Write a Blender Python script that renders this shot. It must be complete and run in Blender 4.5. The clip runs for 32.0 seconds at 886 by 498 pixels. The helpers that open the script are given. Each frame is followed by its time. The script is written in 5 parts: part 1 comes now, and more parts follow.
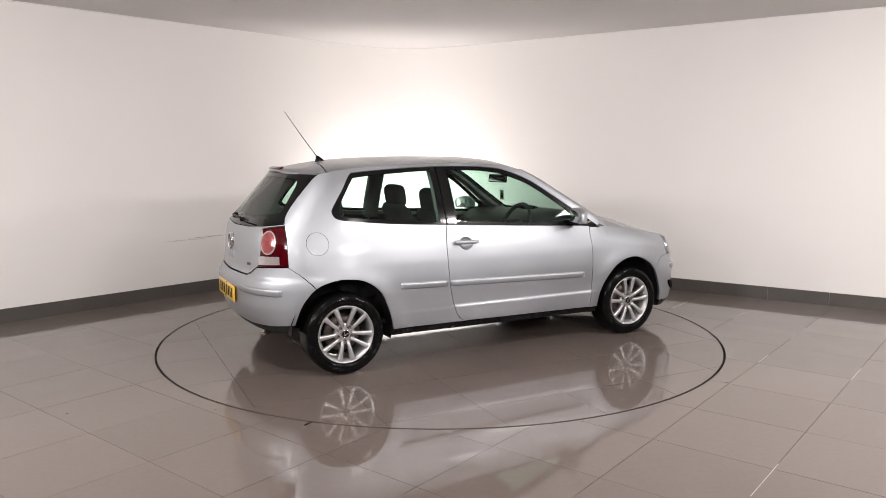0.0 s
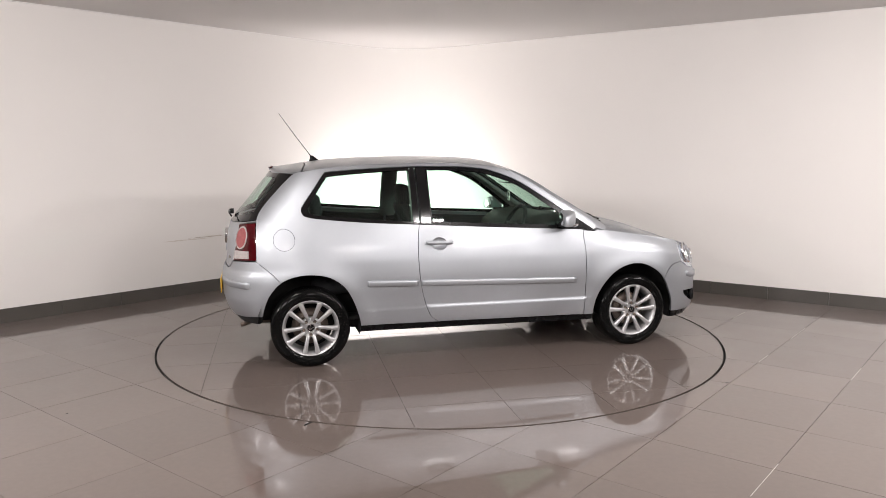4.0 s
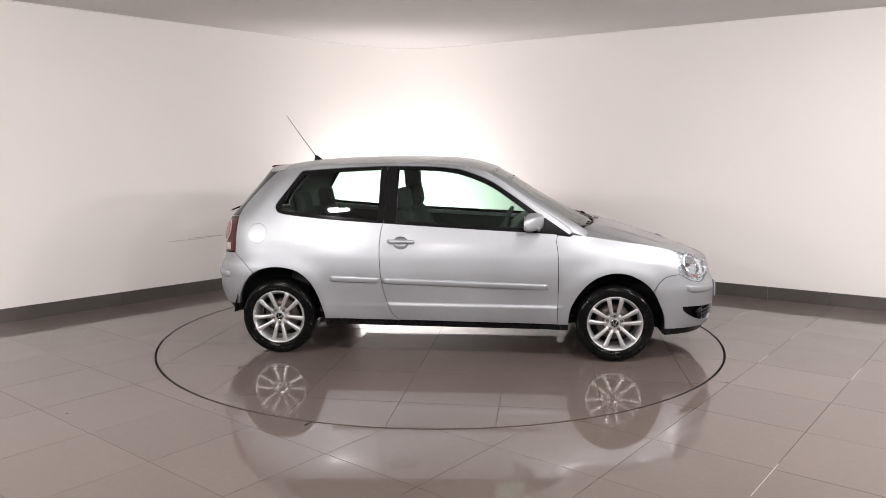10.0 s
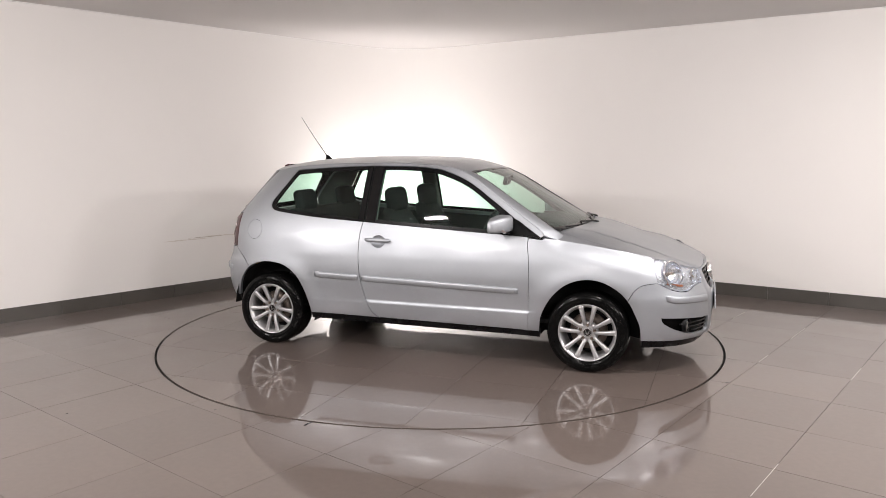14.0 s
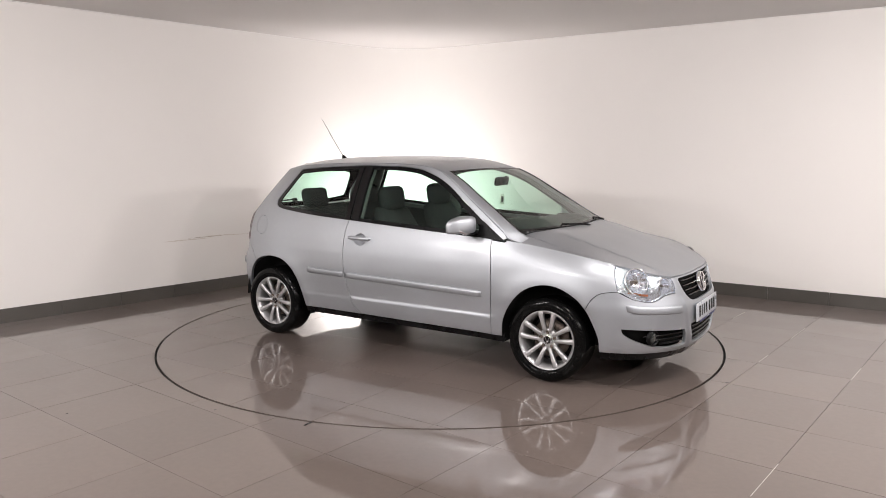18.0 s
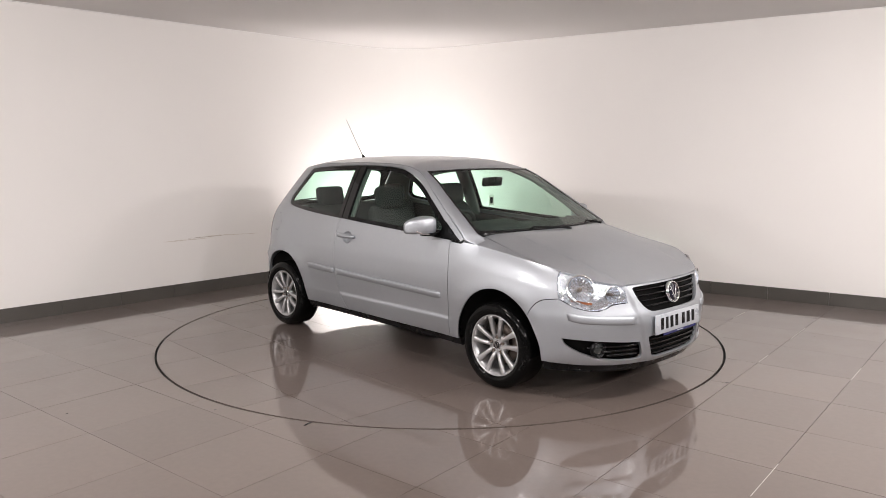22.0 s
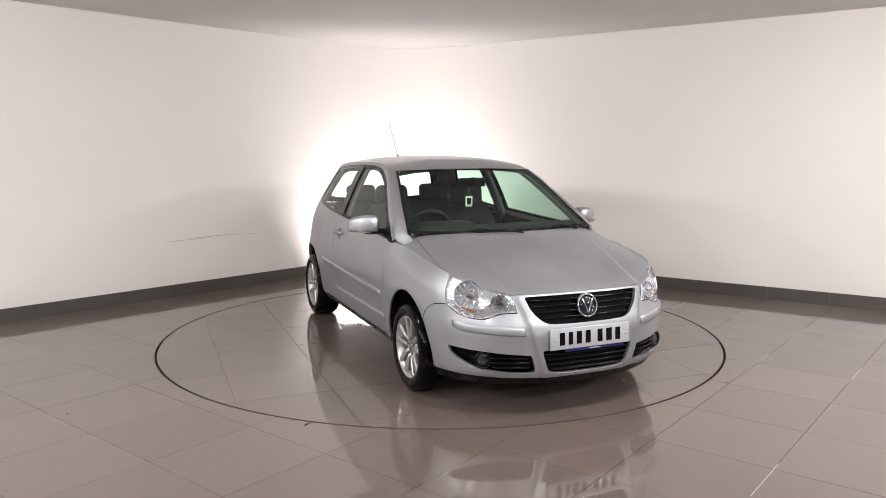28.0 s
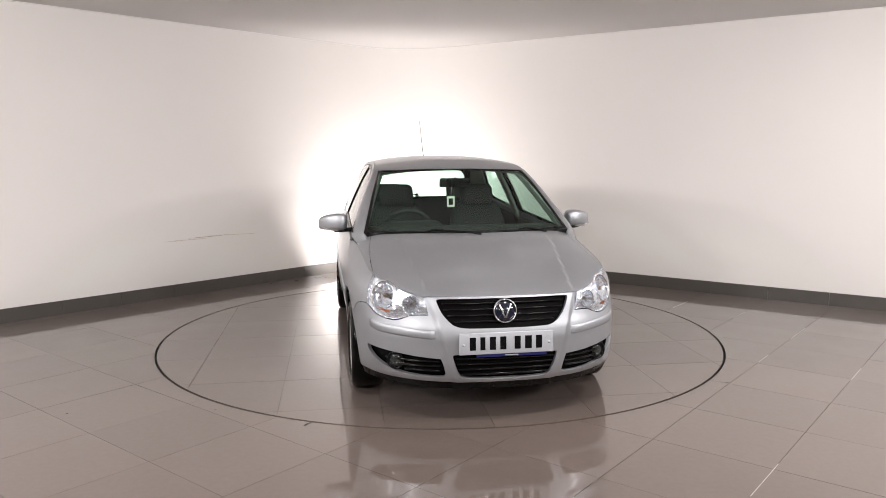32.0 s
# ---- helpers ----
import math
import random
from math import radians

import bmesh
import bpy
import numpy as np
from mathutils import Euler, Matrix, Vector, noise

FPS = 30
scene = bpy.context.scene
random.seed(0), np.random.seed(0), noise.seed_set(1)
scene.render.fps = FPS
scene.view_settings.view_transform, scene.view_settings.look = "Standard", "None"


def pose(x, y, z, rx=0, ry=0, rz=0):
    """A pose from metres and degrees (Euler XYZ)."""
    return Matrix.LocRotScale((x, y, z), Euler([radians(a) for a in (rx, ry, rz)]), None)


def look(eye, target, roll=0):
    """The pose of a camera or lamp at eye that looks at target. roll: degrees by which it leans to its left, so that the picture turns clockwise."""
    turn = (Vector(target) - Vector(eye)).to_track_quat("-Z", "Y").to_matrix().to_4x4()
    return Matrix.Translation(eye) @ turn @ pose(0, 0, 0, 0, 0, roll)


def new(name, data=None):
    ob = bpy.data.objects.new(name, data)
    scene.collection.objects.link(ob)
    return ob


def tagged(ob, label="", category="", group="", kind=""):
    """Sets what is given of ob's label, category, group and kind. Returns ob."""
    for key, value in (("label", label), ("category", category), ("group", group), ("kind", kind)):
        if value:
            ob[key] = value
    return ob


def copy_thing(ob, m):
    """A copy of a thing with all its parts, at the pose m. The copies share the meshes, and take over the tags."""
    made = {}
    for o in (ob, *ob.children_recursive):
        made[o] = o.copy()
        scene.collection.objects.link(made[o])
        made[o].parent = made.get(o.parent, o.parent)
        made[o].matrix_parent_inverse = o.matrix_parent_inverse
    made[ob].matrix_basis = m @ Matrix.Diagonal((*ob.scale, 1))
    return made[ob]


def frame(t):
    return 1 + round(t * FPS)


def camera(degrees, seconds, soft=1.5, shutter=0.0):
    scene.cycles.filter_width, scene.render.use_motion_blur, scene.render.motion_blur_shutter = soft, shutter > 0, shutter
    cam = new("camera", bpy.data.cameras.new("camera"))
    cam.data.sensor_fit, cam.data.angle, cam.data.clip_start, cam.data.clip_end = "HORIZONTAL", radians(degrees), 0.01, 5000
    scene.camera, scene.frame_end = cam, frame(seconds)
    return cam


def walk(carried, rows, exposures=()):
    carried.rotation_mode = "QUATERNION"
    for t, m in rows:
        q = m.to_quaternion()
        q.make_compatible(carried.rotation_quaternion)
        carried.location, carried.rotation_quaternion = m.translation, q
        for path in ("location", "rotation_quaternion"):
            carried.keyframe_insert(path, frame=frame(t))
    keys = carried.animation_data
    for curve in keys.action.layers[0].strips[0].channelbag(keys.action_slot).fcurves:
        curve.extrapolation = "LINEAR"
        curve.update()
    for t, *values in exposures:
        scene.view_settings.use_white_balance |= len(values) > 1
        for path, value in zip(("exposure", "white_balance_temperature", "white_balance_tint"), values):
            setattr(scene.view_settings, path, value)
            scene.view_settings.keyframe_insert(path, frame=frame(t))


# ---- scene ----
cam = camera(61.0, 32.0, soft=0.6)
EYE = (0.0163, -6.1795, 1.5122)
AIM = (0.0163 + 0.00104, -6.1795 + 0.99137, 1.5122 - 0.13105)
walk(cam, [(0, look(EYE, AIM, -0.1)), (32, look(EYE, AIM, -0.1))], [(0, 0.0), (32, 0.0)])

from mathutils.geometry import delaunay_2d_cdt

# ---------------------------------------------------------------- light
world = bpy.data.worlds.new("world")
scene.world = world
world.use_nodes = True
world.node_tree.nodes["Background"].inputs[0].default_value = (0.9, 0.85, 0.8, 1)
world.node_tree.nodes["Background"].inputs[1].default_value = 0.0


def area(name, eye, target, w, h, watts, colour=(1.0, 0.93, 0.86), spread=180):
    lamp = bpy.data.lights.new(name, "AREA")
    lamp.shape, lamp.size, lamp.size_y, lamp.energy, lamp.color = "RECTANGLE", w, h, watts, colour
    lamp.spread = radians(spread)
    ob = new(name, lamp)
    ob.matrix_world = look(eye, target)
    return ob


WARM = (1.0, 0.938, 0.925)
# The two at y -7.2 are added fill with no known source.
for lx, ly, watts in ((5.4, -3.6, 86), (3.2, -5.5, 68), (1.4, -7.2, 34), (-5.3, -4.0, 88), (-3.2, -5.6, 84), (-1.4, -7.2, 34)):
    area("unseen_overhead_light", (lx, ly, 2.58), (-0.1 * lx, 0.5, 0.7), 0.6, 0.35, watts, WARM)
for lx, ly in ((-1.66, -2.4), (1.06, -2.75), (2.5, -2.1)):
    area("unseen_overhead_light", (lx, ly, 2.76), (lx, ly + 0.05, 0.0), 0.3, 0.12, 38, WARM)
# Added fill out of view, to lift the right-hand wall and floor.
area("unseen_overhead_light", (3.9, -1.2, 2.76), (3.6, -0.6, 0.0), 0.4, 0.3, 20, WARM)
area("floor_flood_light", (-0.68, 2.70, 0.18), (-0.71, 3.48, 0.56), 0.42, 0.24, 62, WARM)

# ---------------------------------------------------------------- helpers


def part(name, bm, material, parent, label=""):
    me = bpy.data.meshes.new(name)
    bm.to_mesh(me)
    bm.free()
    me.materials.append(material)
    ob = new(name, me)
    ob.parent = parent
    if label:
        tagged(ob, label)
    return ob


def raw(name, verts, faces, material, parent, label="", smooth=True, normals=None):
    me = bpy.data.meshes.new(name)
    me.from_pydata([tuple(v) for v in verts], [], [tuple(int(i) for i in f) for f in faces])
    me.update()
    if smooth:
        me.polygons.foreach_set("use_smooth", [True] * len(me.polygons))
    if normals is not None:
        me.normals_split_custom_set_from_vertices([tuple(n) for n in normals])
    me.materials.append(material)
    ob = new(name, me)
    ob.parent = parent
    if label:
        tagged(ob, label)
    return ob


def smooth_all(bm):
    for f in bm.faces:
        f.smooth = True
    return bm


def box(w, d, h, m=Matrix(), bevel=0.0, segments=2, bm=None):
    b = bmesh.new()
    bmesh.ops.create_cube(b, size=1, matrix=Matrix.Diagonal((w, d, h, 1)))
    if bevel:
        bmesh.ops.bevel(b, geom=list(b.edges), offset=bevel, segments=segments, affect="EDGES", profile=0.5)
        smooth_all(b)
    bmesh.ops.transform(b, matrix=m, verts=b.verts)
    return merge(bm, b)


def merge(bm, b):
    if bm is None:
        return b
    me = bpy.data.meshes.new("tmp")
    b.to_mesh(me)
    b.free()
    bm.from_mesh(me)
    bpy.data.meshes.remove(me)
    return bm


def lathe(profile, m=Matrix(), n=48, bm=None, closed=False):
    """Turns (radius, along) round the Y axis."""
    b = bmesh.new()
    rings = []
    for r, a in profile:
        rings.append([b.verts.new((r * math.cos(2 * math.pi * k / n), a, r * math.sin(2 * math.pi * k / n))) for k in range(n)])
    pairs = list(zip(rings, rings[1:])) + ([(rings[-1], rings[0])] if closed else [])
    for p, q in pairs:
        for k in range(n):
            b.faces.new((p[k], p[(k + 1) % n], q[(k + 1) % n], q[k]))
    bmesh.ops.remove_doubles(b, verts=b.verts, dist=1e-5)
    bmesh.ops.recalc_face_normals(b, faces=b.faces)
    smooth_all(b)
    bmesh.ops.transform(b, matrix=m, verts=b.verts)
    return merge(bm, b)


def tube(points, r, n=8, bm=None, r2=None):
    b = bmesh.new()
    pts = [Vector(p) for p in points]
    rings = []
    for i, p in enumerate(pts):
        d = (pts[min(i + 1, len(pts) - 1)] - pts[max(i - 1, 0)]).normalized()
        u = d.cross(Vector((0, 0, 1)) if abs(d.z) < 0.9 else Vector((0, 1, 0))).normalized()
        v = d.cross(u)
        k = i / max(1, len(pts) - 1)
        rr = r + ((r2 if r2 is not None else r) - r) * k
        rings.append([b.verts.new(p + rr * (math.cos(a) * u + math.sin(a) * v)) for a in (2 * math.pi * j / n for j in range(n))])
    for p, q in zip(rings, rings[1:]):
        for k in range(n):
            b.faces.new((p[k], p[(k + 1) % n], q[(k + 1) % n], q[k]))
    b.faces.new(rings[0][::-1]), b.faces.new(rings[-1])
    bmesh.ops.recalc_face_normals(b, faces=b.faces)
    smooth_all(b)
    return merge(bm, b)


def loft(sections, closed=True, caps=True, bm=None):
    b = bmesh.new()
    rings = [[b.verts.new(p) for p in sec] for sec in sections]
    n = len(rings[0])
    for p, q in zip(rings, rings[1:]):
        for k in range(n if closed else n - 1):
            b.faces.new((p[k], p[(k + 1) % n], q[(k + 1) % n], q[k]))
    if caps and closed:
        b.faces.new(rings[0][::-1]), b.faces.new(rings[-1])
    bmesh.ops.recalc_face_normals(b, faces=b.faces)
    smooth_all(b)
    return merge(bm, b)


def curve(*pts):
    """A smooth function through (a, b) pairs, with no overshoot."""
    xs, ys = np.array([p[0] for p in pts], float), np.array([p[1] for p in pts], float)
    h = np.diff(xs)
    d = np.diff(ys) / h
    m = np.zeros(len(xs))
    m[0], m[-1] = d[0], d[-1]
    for i in range(1, len(xs) - 1):
        if d[i - 1] * d[i] > 0:
            w1, w2 = 2 * h[i] + h[i - 1], h[i] + 2 * h[i - 1]
            m[i] = (w1 + w2) / (w1 / d[i - 1] + w2 / d[i])

    def f(x):
        x = np.clip(np.asarray(x, float), xs[0], xs[-1])
        i = np.clip(np.searchsorted(xs, x, side="right") - 1, 0, len(xs) - 2)
        t = (x - xs[i]) / h[i]
        return ((2 * t**3 - 3 * t**2 + 1) * ys[i] + (t**3 - 2 * t**2 + t) * h[i] * m[i]
                + (-2 * t**3 + 3 * t**2) * ys[i + 1] + (t**3 - t**2) * h[i] * m[i + 1])
    return f


def spline(pts, n=8):
    """Catmull-Rom through the points, with n steps between two of them."""
    p = np.array([pts[0], *pts, pts[-1]], float)
    out = []
    for i in range(1, len(p) - 2):
        a, b, c, d = p[i - 1], p[i], p[i + 1], p[i + 2]
        for k in range(n):
            t = k / n
            out.append(0.5 * (2 * b + (c - a) * t + (2 * a - 5 * b + 4 * c - d) * t**2 + (3 * b - a - 3 * c + d) * t**3))
    out.append(p[-2])
    return [tuple(v) for v in out]


def inside(pt, poly):
    x, y = pt[:, 0], pt[:, 1]
    res = np.zeros(len(pt), bool)
    for (x0, y0), (x1, y1) in zip(poly, np.roll(poly, -1, 0)):
        if y0 == y1:
            continue
        res ^= ((y0 > y) != (y1 > y)) & (x < (x1 - x0) * (y - y0) / (y1 - y0) + x0)
    return res


def resample(poly, step):
    out = []
    for a, b in zip(poly, poly[1:] + poly[:1]):
        d = math.dist(a, b)
        if d < 1e-5:
            continue
        for k in range(max(1, math.ceil(d / step))):
            t = k / max(1, math.ceil(d / step))
            out.append((a[0] + (b[0] - a[0]) * t, a[1] + (b[1] - a[1]) * t))
    return out


def shrink(poly, e):
    p = np.array(poly)
    a = np.roll(p, 1, 0)
    b = np.roll(p, -1, 0)
    area2 = np.sum(p[:, 0] * b[:, 1] - b[:, 0] * p[:, 1])
    t = b - a
    t /= np.linalg.norm(t, axis=1)[:, None] + 1e-9
    n = np.stack([-t[:, 1], t[:, 0]], 1) * (1 if area2 > 0 else -1)
    return [tuple(v) for v in p + n * e]


def triangulate(outline, holes=(), step=0.03):
    """2D points and triangles that fill an outline with holes; also the loops of its edges."""
    loops = [np.array(resample(list(map(tuple, q)), step)) for q in (outline, *holes)]
    pts = [p for lp in loops for p in lp]
    edges, start = [], 0
    for lp in loops:
        edges += [(start + i, start + (i + 1) % len(lp)) for i in range(len(lp))]
        start += len(lp)
    allp = np.array(pts)
    lo, hi = allp.min(0), allp.max(0)
    gx = np.arange(lo[0] + step / 2, hi[0], step)
    gy = np.arange(lo[1] + step / 2, hi[1], step * 0.9)
    g = np.array([(x + (j % 2) * step / 2, y) for j, y in enumerate(gy) for x in gx]).reshape(-1, 2)
    if len(g):
        keep = inside(g, loops[0])
        for lp in loops[1:]:
            keep &= ~inside(g, lp)
        g = g[keep]
        if len(g):
            d = np.min(np.linalg.norm(g[:, None, :] - allp[None], axis=2), axis=1)
            g = g[d > step * 0.5]
    v2 = [Vector(p) for p in pts] + [Vector(p) for p in g]
    vo, _, fo, _, _, _ = delaunay_2d_cdt(v2, edges, [], 0, 1e-6)
    vo = np.array([tuple(v) for v in vo])
    fo = np.array([tuple(f) for f in fo if len(f) == 3])
    cen = vo[fo].mean(1)
    keep = inside(cen, loops[0])
    for lp in loops[1:]:
        keep &= ~inside(cen, lp)
    return vo, fo[keep]


def skin(name, outline, surf, material, parent, holes=(), step=0.03, off=0.0, flange=0.012, mirror=False, label="", gap=0.0022, out=None):
    """A sheet on a surface surf(a, b), with its edges turned inwards. mirror: also its twin on the other side of the car."""
    if gap:
        outline = shrink(resample(list(outline), step), gap)
    p2, fa = triangulate(outline, holes, step)
    P = surf(p2[:, 0], p2[:, 1])
    e = 1e-3
    da = surf(p2[:, 0] + e, p2[:, 1]) - surf(p2[:, 0] - e, p2[:, 1])
    db = surf(p2[:, 0], p2[:, 1] + e) - surf(p2[:, 0], p2[:, 1] - e)
    N = np.cross(da, db)
    N /= np.linalg.norm(N, axis=1)[:, None] + 1e-12
    ref = np.array(out) if out is not None else P.mean(0) - np.array([1.3, 0, 0.6])
    if np.sum(N.mean(0) * ref) < 0:
        N = -N
    P = P + N * off
    tn = np.cross(P[fa[:, 1]] - P[fa[:, 0]], P[fa[:, 2]] - P[fa[:, 0]])
    flip = np.sum(tn * N[fa[:, 0]], 1) < 0
    fa = fa.copy()
    fa[flip] = fa[flip][:, ::-1]
    V, F, NN = list(P), [tuple(f) for f in fa], list(N)
    if flange:
        count = {}
        for f in F:
            for i in range(3):
                count[(f[i], f[(i + 1) % 3])] = 1
        for (i, j) in [k for k in count if (k[1], k[0]) not in count]:
            base = len(V)
            t = P[j] - P[i]
            side = np.cross(t, N[i])
            side /= np.linalg.norm(side) + 1e-12
            V += [P[i], P[j], P[j] - N[j] * flange, P[i] - N[i] * flange]
            NN += [side * (1 if flange > 0 else -1)] * 4
            F.append((base + 1, base, base + 3, base + 2))
    made = [raw(name, V, F, material, parent, label, normals=NN)]
    if mirror:
        W = [(v[0], -v[1], v[2]) for v in V]
        made.append(raw(name, W, [f[::-1] for f in F], material, parent, label, normals=[(n[0], -n[1], n[2]) for n in NN]))
    return made


# ---------------------------------------------------------------- materials


def mat(name, colour, rough=0.5, metal=0.0, vary=0.08, scale=6.0, bump=0.0, coat=0.0, fine=120.0, spec=0.5, random_part=0.0, swing=0.15, wave=0.0, detail=4, coat_rough=0.03, deep=0.002):
    m = bpy.data.materials.new(name)
    m.use_nodes = True
    nt = m.node_tree
    bsdf = nt.nodes["Principled BSDF"]
    bsdf.inputs["Metallic"].default_value = metal
    bsdf.inputs["Coat Weight"].default_value = coat
    bsdf.inputs["Coat Roughness"].default_value = coat_rough
    bsdf.inputs["Specular IOR Level"].default_value = spec
    tc = nt.nodes.new("ShaderNodeTexCoord")
    n1, n2 = nt.nodes.new("ShaderNodeTexNoise"), nt.nodes.new("ShaderNodeTexNoise")
    coords = tc.outputs["Object"]
    if random_part:
        who, shift = nt.nodes.new("ShaderNodeObjectInfo"), nt.nodes.new("ShaderNodeVectorMath")
        shift.operation = "MULTIPLY_ADD"
        shift.inputs[1].default_value = (31.0, 17.0, 0.0)
        nt.links.new(who.outputs["Random"], shift.inputs[0])
        nt.links.new(tc.outputs["Object"], shift.inputs[2])
        coords = shift.outputs[0]
    for n, s in ((n1, scale), (n2, fine)):
        n.inputs["Scale"].default_value = s
        n.inputs["Detail"].default_value = detail
        nt.links.new(coords, n.inputs["Vector"])
    mix = nt.nodes.new("ShaderNodeMath")
    mix.operation = "MULTIPLY_ADD"
    mix.inputs[1].default_value = 0.6
    half = nt.nodes.new("ShaderNodeMath")
    half.operation = "MULTIPLY"
    half.inputs[1].default_value = 0.4
    nt.links.new(n2.outputs["Fac"], half.inputs[0])
    nt.links.new(n1.outputs["Fac"], mix.inputs[0])
    nt.links.new(half.outputs[0], mix.inputs[2])
    fac = mix.outputs[0]
    if random_part:
        info = nt.nodes.new("ShaderNodeObjectInfo")
        add = nt.nodes.new("ShaderNodeMath")
        add.operation = "MULTIPLY_ADD"
        add.inputs[1].default_value = random_part
        nt.links.new(info.outputs["Random"], add.inputs[0])
        nt.links.new(fac, add.inputs[2])
        fac = add.outputs[0]
    ramp = nt.nodes.new("ShaderNodeMapRange")
    ramp.inputs["From Min"].default_value, ramp.inputs["From Max"].default_value = 0.3, 0.7 + random_part
    ramp.inputs["To Min"].default_value, ramp.inputs["To Max"].default_value = 1 - vary, 1 + vary
    nt.links.new(fac, ramp.inputs["Value"])
    mul = nt.nodes.new("ShaderNodeVectorMath")
    mul.operation = "SCALE"
    mul.inputs[0].default_value = colour[:3]
    nt.links.new(ramp.outputs[0], mul.inputs["Scale"])
    nt.links.new(mul.outputs[0], bsdf.inputs["Base Color"])
    rr = nt.nodes.new("ShaderNodeMapRange")
    rr.inputs["From Min"].default_value, rr.inputs["From Max"].default_value = 0.3, 0.7
    rr.inputs["To Min"].default_value, rr.inputs["To Max"].default_value = rough * (1 - swing), min(1, rough * (1 + swing))
    nt.links.new(n1.outputs["Fac"], rr.inputs["Value"])
    nt.links.new(rr.outputs[0], bsdf.inputs["Roughness"])
    if bump:
        bp = nt.nodes.new("ShaderNodeBump")
        bp.inputs["Strength"].default_value = bump
        bp.inputs["Distance"].default_value = deep
        nt.links.new(n2.outputs["Fac"], bp.inputs["Height"])
        nt.links.new(bp.outputs[0], bsdf.inputs["Normal"])
    if wave:
        bp = nt.nodes.new("ShaderNodeBump")
        bp.inputs["Strength"].default_value = 1.0
        bp.inputs["Distance"].default_value = wave
        n3 = nt.nodes.new("ShaderNodeTexNoise")
        n3.inputs["Scale"].default_value, n3.inputs["Detail"].default_value = 2.5, 0
        nt.links.new(tc.outputs["Object"], n3.inputs["Vector"])
        nt.links.new(n3.outputs["Fac"], bp.inputs["Height"])
        nt.links.new(bp.outputs[0], bsdf.inputs["Normal"])
    return m


def glass(name, tint, gloss=0.05, rough=0.0):
    m = bpy.data.materials.new(name)
    m.use_nodes = True
    nt = m.node_tree
    for n in list(nt.nodes):
        nt.nodes.remove(n)
    o = nt.nodes.new("ShaderNodeOutputMaterial")
    t, g, f, mx = (nt.nodes.new(k) for k in ("ShaderNodeBsdfTransparent", "ShaderNodeBsdfGlossy", "ShaderNodeLayerWeight", "ShaderNodeMixShader"))
    t.inputs[0].default_value = (*tint, 1)
    g.inputs["Roughness"].default_value = rough
    f.inputs[0].default_value = 0.5
    pw = nt.nodes.new("ShaderNodeMath")
    pw.operation = "POWER"
    pw.inputs[1].default_value = 4.5
    ad = nt.nodes.new("ShaderNodeMath")
    ad.operation = "MULTIPLY_ADD"
    ad.inputs[1].default_value, ad.inputs[2].default_value = 0.85, gloss
    nt.links.new(f.outputs["Facing"], pw.inputs[0])
    nt.links.new(pw.outputs[0], ad.inputs[0])
    nt.links.new(ad.outputs[0], mx.inputs[0])
    nt.links.new(t.outputs[0], mx.inputs[1])
    nt.links.new(g.outputs[0], mx.inputs[2])
    nt.links.new(mx.outputs[0], o.inputs[0])
    return m


SILVER = mat("silver_paint", (0.422, 0.443, 0.470), 0.50, 0.92, 0.02, 2.0, 0.0, 0.55, 30, coat_rough=0.17)
BLACK_TRIM = mat("black_plastic", (0.004, 0.004, 0.0045), 0.28, 0, 0.2, 8, 0.05, 0, 120, 0.16)
GRILLE_BLACK = mat("grille_black", (0.003, 0.003, 0.003), 0.5, 0, 0.2, 8, 0, 0, 120, 0.05)
SLAT_BLACK = mat("slat_black", (0.004, 0.004, 0.0045), 0.12, 0, 0.2, 8, 0, 0, 120, 0.2)
BLACK_GLOSS = mat("black_gloss", (0.004, 0.004, 0.0045), 0.08, 0, 0.1, 8, 0, 0.0)
DARK = mat("underbody_black", (0.004, 0.004, 0.004), 0.85, 0, 0.3, 5, 0.2)
RUBBER = mat("tyre_rubber", (0.0035, 0.0035, 0.0035), 0.15, 0, 0.3, 14, 0.05, 0, 120, 0.12)
ALLOY = mat("alloy_silver", (0.46, 0.46, 0.465), 0.36, 0.7, 0.05, 9, 0, 0.25)
STEEL = mat("brake_steel", (0.16, 0.13, 0.11), 0.45, 0.8, 0.25, 20)
CHROME = mat("chrome", (0.8, 0.8, 0.82), 0.07, 1.0, 0.02, 9)
LAMP_SHELL = mat("lamp_shell", (0.82, 0.86, 0.93), 0.14, 0.76, 0.2, 60, 1.0, 0.5, 34, deep=0.007)
REFLECTOR = mat("lamp_reflector", (0.86, 0.90, 0.97), 0.05, 0.74, 0.03, 20, 0.5, 0.6, 50)
FABRIC = mat("grey_seat_fabric", (0.014, 0.0145, 0.016), 0.95, 0, 0.1, 12, 0.0, 0, 40)
DASH = mat("dash_plastic", (0.014, 0.0145, 0.0155), 0.6, 0, 0.15, 30, 0.2)
TRIM_GREY = mat("pillar_trim", (0.15, 0.155, 0.15), 0.75, 0, 0.08, 20)
GLASS = glass("green_tinted_glass", (0.74, 0.92, 0.83), 0.05)
LENS = glass("clear_lens", (0.97, 0.98, 0.98), 0.05)
RED_LENS = mat("red_lens", (0.05, 0.001, 0.003), 0.06, 0, 0.3, 25, 0, 0.0, 120, 0.35)
PALE_LENS = mat("clear_lamp_lens", (0.46, 0.42, 0.41), 0.08, 0.5, 0.15, 60, 0, 1.0)
ROSE_LENS = mat("rose_lens", (0.30, 0.075, 0.078), 0.1, 0.35, 0.3, 40, 0.2, 0.2)
DARK_LENS = mat("dark_lens", (0.03, 0.035, 0.035), 0.05, 0.2, 0.3, 60, 0, 1.0)
